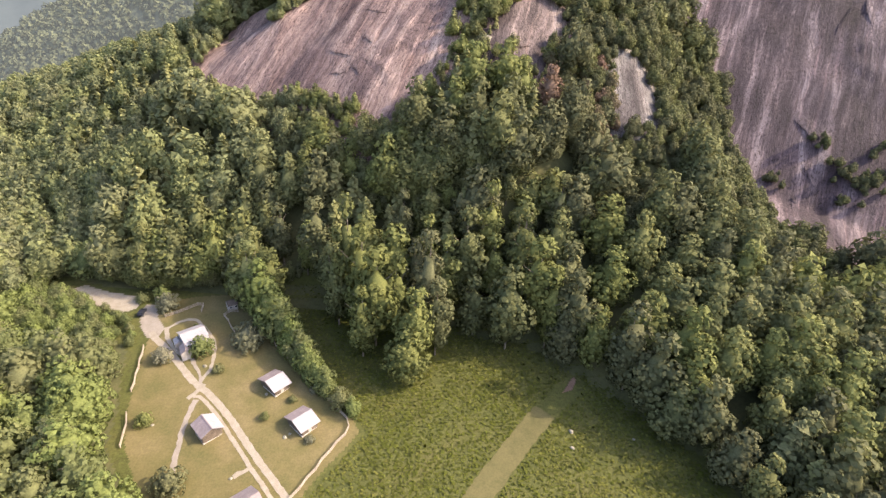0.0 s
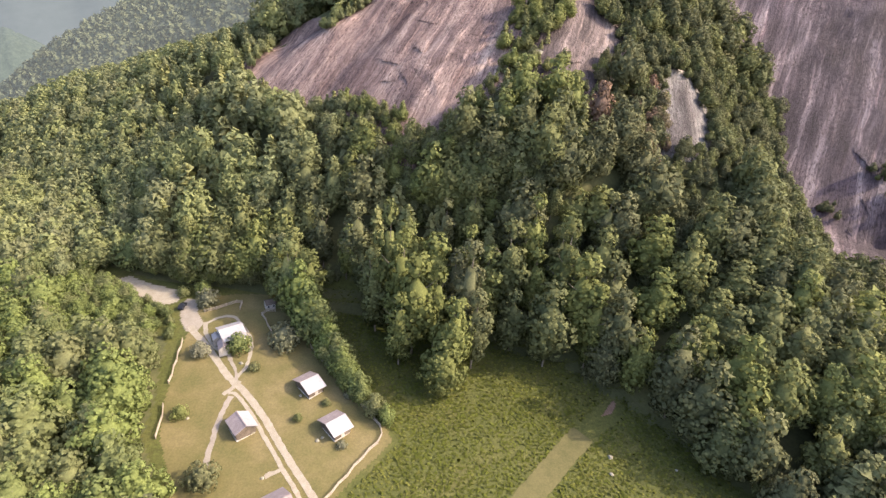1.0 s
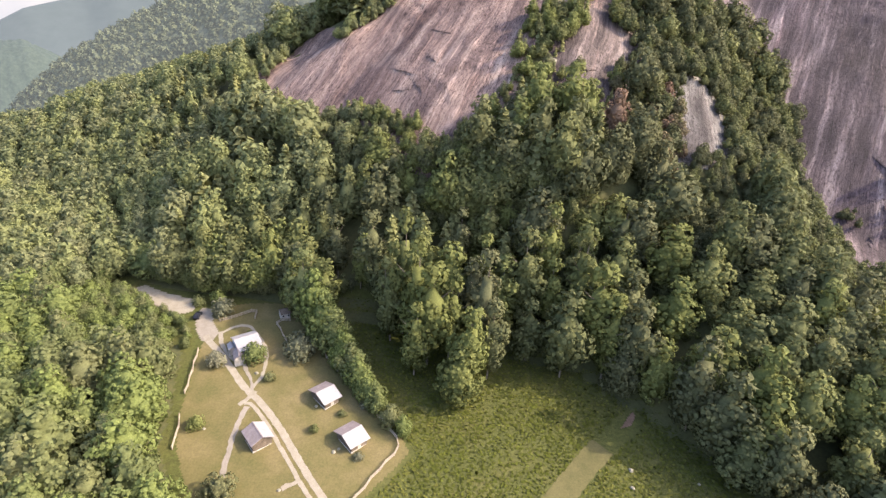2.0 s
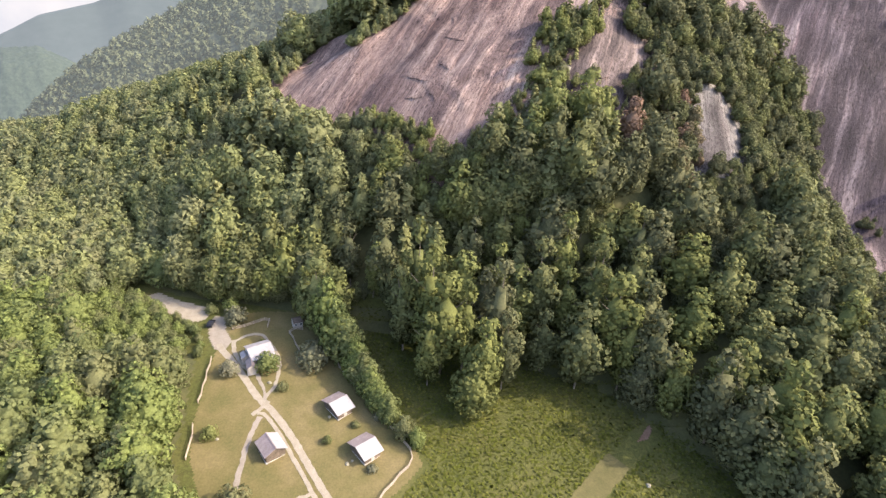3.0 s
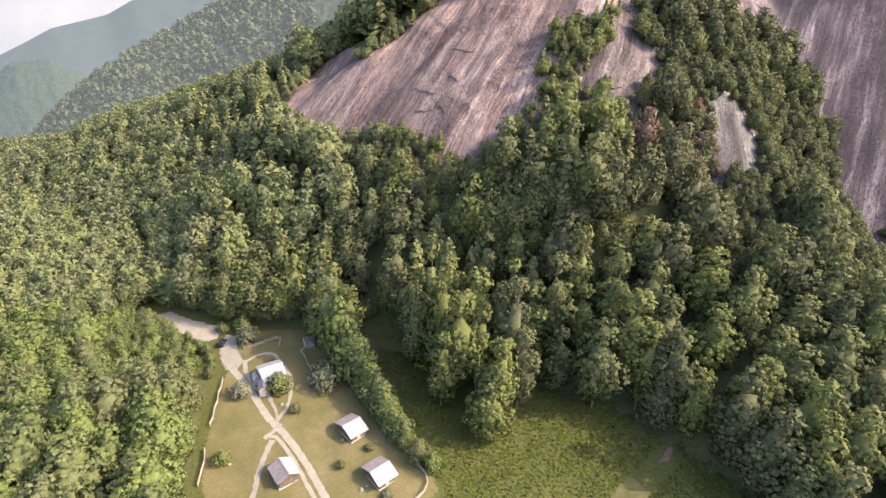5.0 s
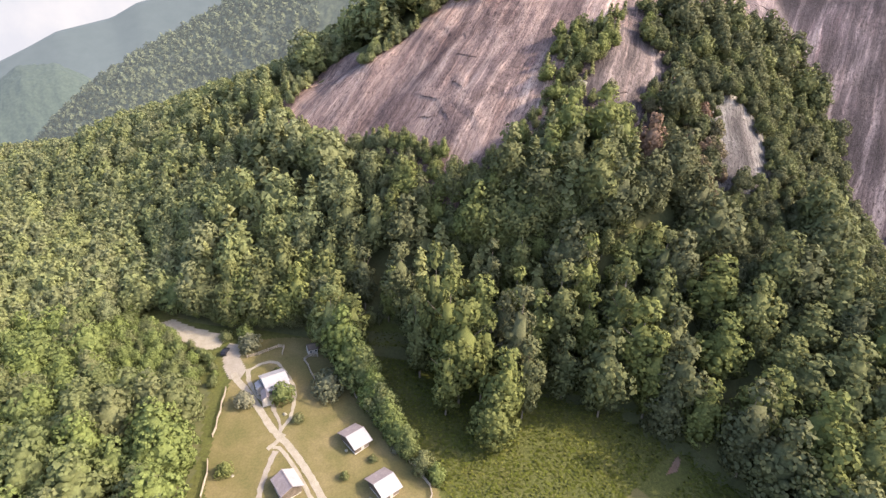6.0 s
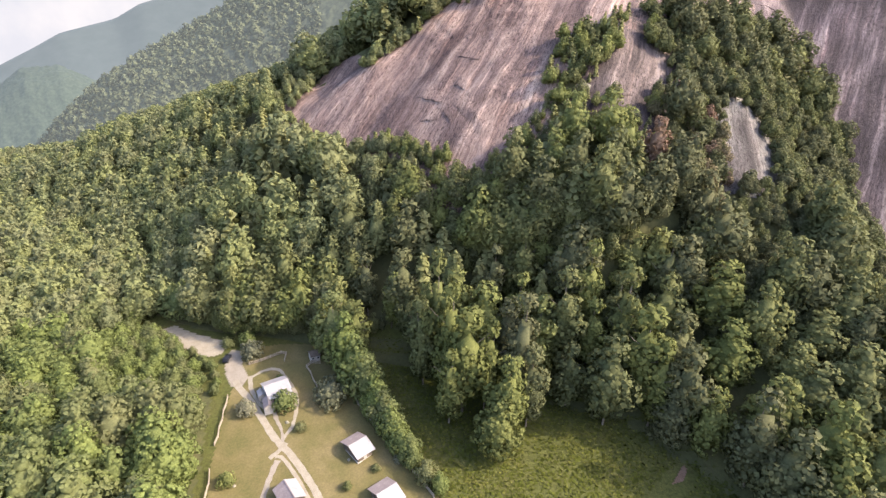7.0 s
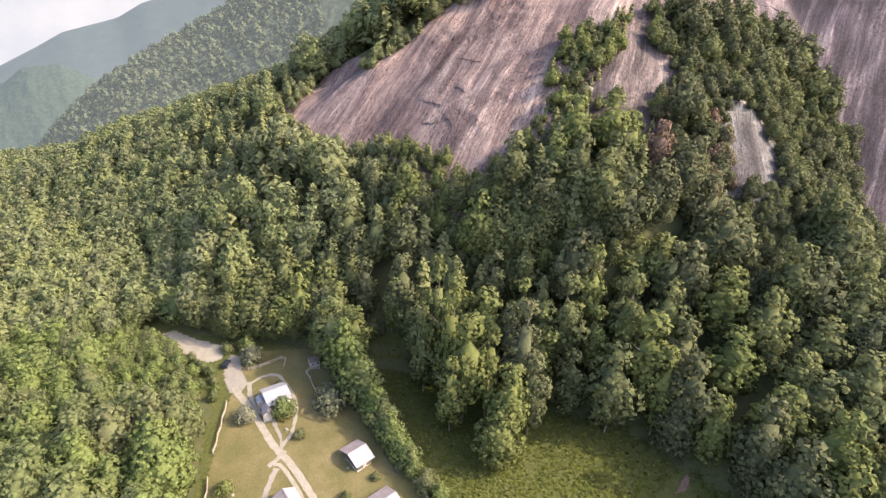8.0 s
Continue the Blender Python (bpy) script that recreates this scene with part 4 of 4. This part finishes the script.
def ridge_canopy(az, d, x, y):
    return ridge_height(az, d, x, y) + 13.2 + canopy_rng.uniform(-2.0, 2.0, np.shape(x))


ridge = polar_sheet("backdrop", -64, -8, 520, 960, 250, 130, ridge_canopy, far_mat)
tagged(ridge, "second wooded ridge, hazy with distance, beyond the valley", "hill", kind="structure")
# the ridge's crowns carry the same painted haze glow
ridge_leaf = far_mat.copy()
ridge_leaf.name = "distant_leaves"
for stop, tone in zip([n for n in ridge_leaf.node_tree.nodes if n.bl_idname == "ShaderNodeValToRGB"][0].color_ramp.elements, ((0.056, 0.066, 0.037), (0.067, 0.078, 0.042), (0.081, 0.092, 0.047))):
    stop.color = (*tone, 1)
rp = scatter(-860, -180, 340, 900, 8.8, canopy_rng) + canopy_rng.normal(0, 2.2, (len(scatter(-860, -180, 340, 900, 8.8, canopy_rng)), 2))
r_az, r_d = np.degrees(np.arctan2(rp[:, 0], rp[:, 1])), np.hypot(rp[:, 0], rp[:, 1])
seen = (r_az > -53) & (r_az < -22) & (r_d > 660) & (r_d < 920)
RIDGE = [crown_broad(150 + k, 3, 14, 4, 0.4, 0.35, 1.2, 0.45, True) for k in range(6)]
rp, rz = rp[seen], ridge_height(r_az[seen], r_d[seen], rp[seen, 0], rp[seen, 1])
V, T, Q, N, base = [], [], [], [], 0
for (x, y), z in zip(rp, rz):
    v, t, q, nn = RIDGE[canopy_rng.integers(6)]
    h = canopy_rng.uniform(14, 20)
    V.append(v * [h, h, h] + [x, y, z])
    N.append(nn)
    T.append(t + base)
    Q.append(q + base)
    base += len(v)
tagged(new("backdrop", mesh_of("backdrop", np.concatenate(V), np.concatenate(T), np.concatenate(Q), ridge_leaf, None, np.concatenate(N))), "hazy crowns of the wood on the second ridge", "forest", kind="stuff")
# stronger, bluer glow: haze put into the foothill's colour
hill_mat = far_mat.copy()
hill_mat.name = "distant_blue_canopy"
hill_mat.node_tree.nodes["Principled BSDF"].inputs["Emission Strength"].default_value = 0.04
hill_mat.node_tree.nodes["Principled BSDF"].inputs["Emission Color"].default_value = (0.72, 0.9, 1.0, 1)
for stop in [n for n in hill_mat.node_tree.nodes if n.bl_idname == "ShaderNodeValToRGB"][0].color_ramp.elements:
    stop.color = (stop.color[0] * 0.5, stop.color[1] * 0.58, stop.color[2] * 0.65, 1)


def low_hill(az, d, x, y):
    top = np.interp(az, (-60, -52, -49, -47, -44.5, -42, -38), (-190, -100, -62, -28, -22, -52, -120))
    f = np.clip((d - 1000) / 330, 0, 1)
    return -260 + (top + 260) * smooth(-0.1, 1.0, f) - np.maximum(d - 1330, 0) * 0.5 + 9 * ripple(x, y, 70, 2) + canopy_rng.uniform(-3, 3, np.shape(x))


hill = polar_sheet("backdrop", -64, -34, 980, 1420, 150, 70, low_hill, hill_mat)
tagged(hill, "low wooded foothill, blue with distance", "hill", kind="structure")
# the mountains' haze is painted as pale blue emission over a near-black base
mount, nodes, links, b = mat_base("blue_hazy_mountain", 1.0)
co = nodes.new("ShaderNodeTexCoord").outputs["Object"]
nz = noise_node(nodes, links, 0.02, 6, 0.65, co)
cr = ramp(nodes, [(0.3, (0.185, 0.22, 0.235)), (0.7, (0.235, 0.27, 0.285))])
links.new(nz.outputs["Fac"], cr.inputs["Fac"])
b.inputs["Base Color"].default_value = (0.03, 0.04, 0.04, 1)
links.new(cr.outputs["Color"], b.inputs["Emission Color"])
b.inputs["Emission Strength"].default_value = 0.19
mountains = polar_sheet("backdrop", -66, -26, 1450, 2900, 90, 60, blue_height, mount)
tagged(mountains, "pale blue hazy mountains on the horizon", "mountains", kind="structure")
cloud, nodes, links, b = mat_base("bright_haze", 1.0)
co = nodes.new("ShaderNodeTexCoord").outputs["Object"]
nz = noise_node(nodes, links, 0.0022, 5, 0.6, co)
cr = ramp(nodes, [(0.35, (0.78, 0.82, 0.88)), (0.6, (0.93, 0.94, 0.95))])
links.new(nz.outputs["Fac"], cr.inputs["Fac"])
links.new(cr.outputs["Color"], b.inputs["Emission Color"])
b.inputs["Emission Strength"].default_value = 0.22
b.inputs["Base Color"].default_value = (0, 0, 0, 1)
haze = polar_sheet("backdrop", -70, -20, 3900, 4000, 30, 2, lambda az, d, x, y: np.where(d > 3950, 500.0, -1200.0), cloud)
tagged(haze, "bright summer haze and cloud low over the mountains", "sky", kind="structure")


# ---- farm buildings ----
M_TIN = surface("pale_tin_roof", [(0.3, (0.215, 0.2, 0.205)), (0.6, (0.27, 0.258, 0.262)), (0.85, (0.32, 0.31, 0.312))], 0.5, 3.0, rough=0.5, bump=0.1, contrast=0.15)
# barn and wing tin; also paints shade on cabin slopes away from sun
M_TIN_OLD_AND_SHADE = surface("weathered_and_shaded_tin", [(0.3, (0.17, 0.135, 0.13)), (0.6, (0.225, 0.185, 0.178)), (0.8, (0.29, 0.25, 0.24))], 0.6, 3.0, rough=0.6, bump=0.1, contrast=0.25)
M_SHINGLE = surface("brown_shingle_roof", [(0.3, (0.09, 0.066, 0.052)), (0.7, (0.15, 0.115, 0.09))], 0.8, 5.0, contrast=0.4)
M_LOG = surface("weathered_logs", [(0.3, (0.07, 0.054, 0.04)), (0.7, (0.15, 0.118, 0.09))], 0.8, 6.0, contrast=0.5)
M_BOARD = surface("grey_boards", [(0.3, (0.28, 0.25, 0.22)), (0.7, (0.42, 0.38, 0.34))], 0.8, 6.0, contrast=0.4)
M_PAINT = surface("white_painted_boards", [(0.3, (0.465, 0.45, 0.4275)), (0.7, (0.585, 0.5775, 0.555))], 0.8, 5.0, contrast=0.2)
M_STONE = surface("field_stone", [(0.3, (0.28, 0.25, 0.22)), (0.7, (0.48, 0.44, 0.40))], 1.5, 6.0, contrast=0.5)
M_PALE_STONE = surface("pale_boulder", [(0.3, (0.17, 0.155, 0.115)), (0.7, (0.26, 0.24, 0.185))], 1.0, 5.0)
M_RAIL = surface("split_rail_wood", [(0.3, (0.22, 0.18, 0.135)), (0.7, (0.36, 0.305, 0.24))], 1.2, 7.0, contrast=0.4)
M_DARK, _n, _l, _b = mat_base("dark_window", 0.2)
_b.inputs["Base Color"].default_value = (0.02, 0.022, 0.025, 1)
M_CAR, _n, _l, _b = mat_base("dark_car_paint", 0.25)
_b.inputs["Base Color"].default_value = (0.02, 0.022, 0.03, 1)
M_TYRE, _n, _l, _b = mat_base("black_rubber", 0.9)
_b.inputs["Base Color"].default_value = (0.025, 0.025, 0.025, 1)


def part(name, bm, material, parent, label=""):
    me = bpy.data.meshes.new(name)
    bmesh.ops.recalc_face_normals(bm, faces=bm.faces)
    bm.to_mesh(me)
    bm.free()
    me.materials.append(material)
    ob = new(name, me)
    ob.parent = parent
    if label:
        tagged(ob, label)
    return ob


def box(bm, x0, x1, y0, y1, z0, z1, m=None):
    vs = [bm.verts.new(Vector((x, y, z)) if m is None else m @ Vector((x, y, z))) for z in (z0, z1) for x, y in ((x0, y0), (x1, y0), (x1, y1), (x0, y1))]
    for f in ((0, 3, 2, 1), (4, 5, 6, 7), (0, 1, 5, 4), (1, 2, 6, 5), (2, 3, 7, 6), (3, 0, 4, 7)):
        bm.faces.new([vs[i] for i in f])


def prism(bm, pts, a0, a1, axis=0):
    """A slab with the outline pts, from a0 to a1 along x (axis 0) or y (axis 1)."""
    def at(p, a):
        return (a, p[0], p[1]) if axis == 0 else (p[0], a, p[1])
    r0 = [bm.verts.new(at(p, a0)) for p in pts]
    r1 = [bm.verts.new(at(p, a1)) for p in pts]
    bm.faces.new(r0[::-1])
    bm.faces.new(r1)
    for k in range(len(pts)):
        j = (k + 1) % len(pts)
        bm.faces.new((r0[k], r0[j], r1[j], r1[k]))


def roof_slope(parent, length, y_eave, z_eave, z_ridge, material, label="", y_ridge=0.0):
    """One roof slope along x with thickness and standing seams."""
    bm = bmesh.new()
    t = 0.12
    prism(bm, [(y_eave, z_eave), (y_ridge, z_ridge), (y_ridge, z_ridge + t), (y_eave, z_eave + t)], -length / 2, length / 2)
    return part("roof_slope", bm, material, parent, label)


def log_wall(parent, x0, x1, y0, y1, z0, z1, material, course=0.3):
    """A wall of laid logs or boards: a core, and each course a piece of its own, every second one proud."""
    bm = bmesh.new()
    box(bm, x0 + 0.05, x1 - 0.05, y0 + 0.05, y1 - 0.05, z0, z1)
    wall = part("wall", bm, material, parent)
    n = max(1, round((z1 - z0) / course))
    h = (z1 - z0) / n
    for k in range(n):
        out = 0.03 if k % 2 else 0.0
        bm = bmesh.new()
        box(bm, x0 - out, x1 + out, y0 - out, y1 + out, z0 + k * h + 0.015, z0 + (k + 1) * h - 0.015)
        part("log", bm, material, wall)
    return wall


def cabin(name, label, x, y, turn, length, depth, eave, ridge, wall_mat, roof_mat, over=0.45, back_mat=None, chimney=False, porch=0.0, door=True, windows=True):
    """A gabled building: ridge along its own x, front towards -y; porch: depth of a lean-to along the front."""
    root = new(name)
    lo = min(land_z(x + dx, y + dy) for dx in (-2, 2) for dy in (-2, 2))
    root.matrix_world = pose(x, y, lo + 0.25, 0, 0, turn)
    L, D = length / 2 - over, depth / 2 - over
    rise = (ridge - eave) / (depth / 2)
    top = eave + rise * over - 0.04
    for sgn in (-1, 1):
        log_wall(root, -L, L, sgn * D - 0.11, sgn * D + 0.11, 0.0, top, wall_mat)
        log_wall(root, sgn * L - 0.11, sgn * L + 0.11, -D + 0.13, D - 0.13, 0.0, top, wall_mat)
        bm = bmesh.new()
        prism(bm, [(-D, top), (D, top), (0, ridge - 0.06)], sgn * L - 0.09, sgn * L + 0.09)
        part("gable", bm, wall_mat, root)
        roof_slope(root, length, sgn * depth / 2, eave, ridge, (back_mat or roof_mat) if sgn > 0 else roof_mat)
    bm = bmesh.new()
    box(bm, -length / 2, length / 2, -0.12, 0.12, ridge + 0.1, ridge + 0.2)
    part("ridge_cap", bm, roof_mat, root)
    bm = bmesh.new()
    box(bm, -L - 0.2, L + 0.2, -D - 0.2, D + 0.2, -1.2, 0.0)
    part("foundation", bm, M_STONE, root)
    if door:
        bm = bmesh.new()
        box(bm, -0.45, 0.45, -D - 0.17, -D - 0.12, 0.02, 1.95)
        d = part("door", bm, M_BOARD, root)
        bm = bmesh.new()
        box(bm, 0.3, 0.36, -D - 0.22, -D - 0.17, 0.95, 1.1)
        part("handle", bm, M_DARK, d)
    for wx in (-0.62 * L, 0.62 * L) if windows else ():
        bm = bmesh.new()
        box(bm, wx - 0.4, wx + 0.4, -D - 0.17, -D - 0.12, 0.85, 1.65)
        w = part("window", bm, M_PAINT, root)
        bm = bmesh.new()
        box(bm, wx - 0.32, wx + 0.32, -D - 0.19, -D - 0.173, 0.93, 1.57)
        part("pane", bm, M_DARK, w)
    if chimney:
        bm = bmesh.new()
        box(bm, L + 0.12, L + 0.95, -0.75, 0.75, -1.0, eave)
        box(bm, L + 0.12, L + 0.75, -0.45, 0.45, eave, ridge + 0.9)
        part("chimney", bm, M_STONE, root)
    if porch:
        bm = bmesh.new()
        prism(bm, [(-depth / 2 - porch, eave - 0.45), (-depth / 2 + 0.1, eave - 0.04), (-depth / 2 + 0.1, eave + 0.02), (-depth / 2 - porch, eave - 0.37)], -length / 2 + 0.2, length / 2 - 0.2)
        part("porch_roof", bm, roof_mat, root)
        for k in range(4):
            px = -L + 2 * L * k / 3
            bm = bmesh.new()
            box(bm, px - 0.06, px + 0.06, -depth / 2 - porch + 0.15, -depth / 2 - porch + 0.27, 0.0, eave - 0.42)
            part("post", bm, M_BOARD, root)
        bm = bmesh.new()
        box(bm, -L, L, -depth / 2 - porch + 0.1, -D - 0.21, -0.4, 0.0)
        part("porch_floor", bm, M_BOARD, root)
    return tagged(root, label, "cabin" if "cabin" in name or "crib" in name else "building")


cabin("log_cabin", "small log outbuilding with a bright tin gable roof", -38.6, 107.4, 53, 5.6, 7.9, 1.75, 3.2, M_LOG, M_TIN, over=0.7, back_mat=M_TIN_OLD_AND_SHADE, windows=False)
cabin("log_cabin", "small log crib with a bright tin roof and board step", -27.7, 95.8, 51, 5.8, 7.6, 1.75, 3.15, M_LOG, M_TIN, over=0.7, back_mat=M_TIN_OLD_AND_SHADE, windows=False)
cabin("log_cabin", "log cabin beside the lane with tin roof and porch", -49.8, 91.2, -42, 6.2, 5.8, 2.1, 3.6, M_LOG, M_TIN_OLD_AND_SHADE, over=0.6, back_mat=M_TIN)
cabin("farmhouse", "old farmhouse with a white tin roof and side porch", -67.6, 121.4, 45, 7.0, 6.6, 3.0, 4.2, M_PAINT, M_TIN, porch=1.2, chimney=False)
cabin("house_wing", "narrow grey-roofed kitchen wing of the farmhouse", -67.2, 115.9, -57, 4.4, 3.0, 2.1, 3.2, M_BOARD, M_TIN_OLD_AND_SHADE, over=0.3)
cabin("porch_shed", "small white-roofed lean-to against the farmhouse", -70.9, 119.0, -50, 3.0, 2.2, 2.0, 2.6, M_BOARD, M_TIN, over=0.2, door=False)
cabin("barn", "large barn with a faded rusty tin roof beside the lane", -32.6, 71.2, 46, 6.6, 8.6, 3.2, 5.4, M_BOARD, M_TIN_OLD_AND_SHADE, over=0.5)
cabin("shed", "little brown-roofed shed in the shade of the trees", -62.8, 137.9, 38, 3.2, 3.6, 1.9, 2.7, M_BOARD, M_SHINGLE, over=0.3)


# ---- fences, boulders, a parked car ----
def rail_fence(points, label, step=2.7, height=1.15, zig=0.35):
    """A split-rail fence along a line: posts, and three rails a bay."""
    root = new("rail_fence")
    line = sampled(points, 0.5)
    run = np.concatenate([[0], np.cumsum(np.linalg.norm(np.diff(line, axis=0), axis=1))])
    marks = np.linspace(0, run[-1], max(2, int(run[-1] / step) + 1))
    ps = []
    for k, s in enumerate(marks):
        x, y = np.interp(s, run, line[:, 0]), np.interp(s, run, line[:, 1])
        ps.append(Vector((x + (zig if k % 2 else -zig) * 0.5, y, land_z(x, y))))
    root.location = ps[0]
    for p in ps:
        bm = bmesh.new()
        q = p - ps[0]
        box(bm, q.x - 0.09, q.x + 0.09, q.y - 0.09, q.y + 0.09, q.z - 0.4, q.z + height + 0.1)
        part("post", bm, M_RAIL, root)
    for a, b in zip(ps, ps[1:]):
        for k in range(3):
            z = 0.3 + 0.38 * k
            bm = bmesh.new()
            u = (b - a)
            m = Matrix.Translation(a - ps[0] + Vector((0, 0, z))) @ u.to_track_quat('X', 'Z').to_matrix().to_4x4()
            box(bm, -0.15, u.length + 0.15, -0.07, 0.07, -0.06, 0.06, m)
            part("rail", bm, M_RAIL, root)
    return tagged(root, label, "fence")


rail_fence([(-50, 131), (-41.1, 119.9), (-32.1, 112.6), (-23.5, 104.4), (-19.6, 101), (-16.5, 97.6), (-15.7, 95.5), (-16.8, 92.8), (-19.1, 88.3), (-21.5, 82.6), (-23.8, 77.7), (-29, 66)], "weathered split-rail fence along the lawn and hedge")
rail_fence([(-80.4, 117.5), (-79.5, 114.5), (-77, 107.5), (-75, 101.5)], "pale split-rail fence at the wood edge")
rail_fence([(-72, 94.3), (-69.4, 88.5), (-68.5, 85)], "short split-rail fence at the wood edge")
rail_fence([(-55.8, 124.2), (-60, 129.6), (-64.1, 134.8), (-60, 136)], "split-rail pen fence in the shade")
rail_fence([(-81, 131), (-76.4, 135), (-72.6, 138.9), (-71.5, 134.6)], "split-rail fence behind the farmhouse")


def boulder(x, y, size, seed, label="pale rounded boulder on the grass"):
    r = np.random.default_rng(seed)
    bm = bmesh.new()
    bmesh.ops.create_icosphere(bm, subdivisions=2, radius=1.0)
    for v in bm.verts:
        v.co *= 0.85 + 0.3 * noise.noise(v.co * 1.3 + Vector((seed, 0, 0)))
        v.co = Vector((v.co.x * size * 0.6, v.co.y * size * 0.5, max(v.co.z, -0.6) * size * 0.42))
    me = bpy.data.meshes.new("boulder")
    bm.to_mesh(me)
    bm.free()
    me.materials.append(M_PALE_STONE)
    ob = new("boulder", me)
    ob.matrix_world = pose(x, y, land_z(x, y) + 0.12 * size, 0, 0, r.uniform(0, 180))
    return tagged(ob, label, "boulder")


for k, (x, y, size) in enumerate(((-39.9, 104.3, 1.0), (-30.9, 91.5, 1.1), (-30.0, 92.6, 0.8), (-55.8, 123.4, 1.3), (-60.2, 112.3, 1.2), (40.6, 95.3, 1.2), (41, 100.2, 1.4), (57, 99.5, 0.8), (-50.5, 93.9, 1.1), (-47, 91.0, 1.3), (-66, 93.2, 1.2), (-64.3, 91.9, 0.9), (-39.6, 79.6, 1.0), (-83, 122.8, 0.9))):
    boulder(x, y, size, k)
perched = boulder(13.5, 204, 4.5, 77, "large pale boulder perched on the granite")
for v in perched.data.vertices:
    v.co *= 0.8 + 0.5 * noise.noise(v.co * 0.9)


def parked_car(x, y, turn):
    root = new("car")
    root.matrix_world = pose(x, y, land_z(x, y) + 0.14, 0, 0, turn)
    bm = bmesh.new()
    prism(bm, [(-1.9, 0.3), (1.9, 0.3), (1.95, 0.75), (1.0, 0.92), (-1.85, 0.95)], -0.8, 0.8, 1)
    bmesh.ops.bevel(bm, geom=bm.edges[:], offset=0.07, segments=2, affect='EDGES')
    part("body", bm, M_CAR, root)
    bm = bmesh.new()
    prism(bm, [(-1.75, 0.9), (0.95, 0.9), (0.3, 1.42), (-1.45, 1.45)], -0.7, 0.7, 1)
    bmesh.ops.bevel(bm, geom=bm.edges[:], offset=0.08, segments=2, affect='EDGES')
    part("cabin", bm, M_CAR, root)
    bm = bmesh.new()
    prism(bm, [(0.93, 0.97), (0.36, 1.38), (0.40, 1.38), (0.99, 0.97)], -0.58, 0.58, 1)
    part("windscreen", bm, M_DARK, root)
    for wx in (-1.2, 1.25):
        for wy in (-0.72, 0.72):
            bm = bmesh.new()
            bmesh.ops.create_cone(bm, cap_ends=True, segments=16, radius1=0.31, radius2=0.31, depth=0.2, matrix=Matrix.Translation((wx, wy, 0.17)) @ Matrix.Rotation(radians(90), 4, 'X'))
            part("wheel", bm, M_TYRE, root)
    return tagged(root, "small dark car parked on grey gravel", "car")


parked_car(-88.9, 131.6, 100)


def shrub(x, y, h, wide, material, seed, label, category="bush"):
    root = new("shrub" if category == "bush" else "orchard_tree")
    root.location = (x, y, land_z(x, y))
    low = 0.08 if category == "bush" else 0.18
    V, T, Q, N = crown_broad(seed, 11, 120, 6, wide, low, 1.0, 0.5)
    tr = new("stem" if category == "bush" else "trunk", trunk_mesh("trunk", seed, h, 0.05 * h / 2 if category == "bush" else 0.16, 5, 0.15))
    cr = new("foliage" if category == "bush" else "crown", mesh_of("crown", V * h, T, Q, material, None, N))
    tr.parent = cr.parent = root
    return tagged(root, label, category)


shrub(-72.7, 113.1, 4.6, 0.6, M_GREY_LEAF, 201, "round grey-green apple tree on the lawn", "tree")
shrub(-51.6, 122.5, 6.8, 0.72, M_GREY_LEAF, 202, "spreading grey-green orchard tree by the fence", "tree")
shrub(-62.9, 116.6, 6.5, 0.48, M_LEAF_LIGHT, 203, "rounded yellow-green tree shading the farmhouse", "tree")
shrub(-82.0, 134.5, 6.0, 0.62, M_GREY_LEAF, 204, "grey-green tree beside the turning place", "tree")
shrub(-86, 139.5, 5.0, 0.5, M_LEAF_LIGHT, 205, "low light green tree between lot and turning place", "tree")
shrub(-92, 137.5, 3.4, 0.6, M_LEAF_LIGHT, 206, "low light green shrub at the gravel edge")
shrub(-37.6, 96.5, 2.4, 0.5, M_LEAF, 207, "small dark green shrub on the lawn")
shrub(-24.6, 91.1, 1.8, 0.7, M_GREY_LEAF, 208, "sparse small shrub on the lawn")
shrub(-32.6, 102.8, 1.6, 0.8, M_LEAF, 209, "low dark shrub on the lawn")
shrub(-55.6, 110.9, 2.6, 0.6, M_LEAF, 210, "dark shrub beside the looping path")
shrub(-51.5, 75.7, 6.0, 0.55, M_LEAF, 211, "dark spreading tree at the path's end", "tree")
shrub(-66.4, 92.2, 3.6, 0.55, M_LEAF, 212, "dark shrub at the edge of the lawn")
shrub(-27.5, 106.5, 2.0, 0.7, M_GREY_LEAF, 213, "greyish shrub beside the fence")
shrub(-69.5, 127.4, 1.6, 0.7, M_LEAF, 214, "low garden shrub behind the farmhouse")
shrub(-66.5, 125.8, 1.5, 0.7, M_LEAF, 215, "low garden shrub behind the farmhouse")
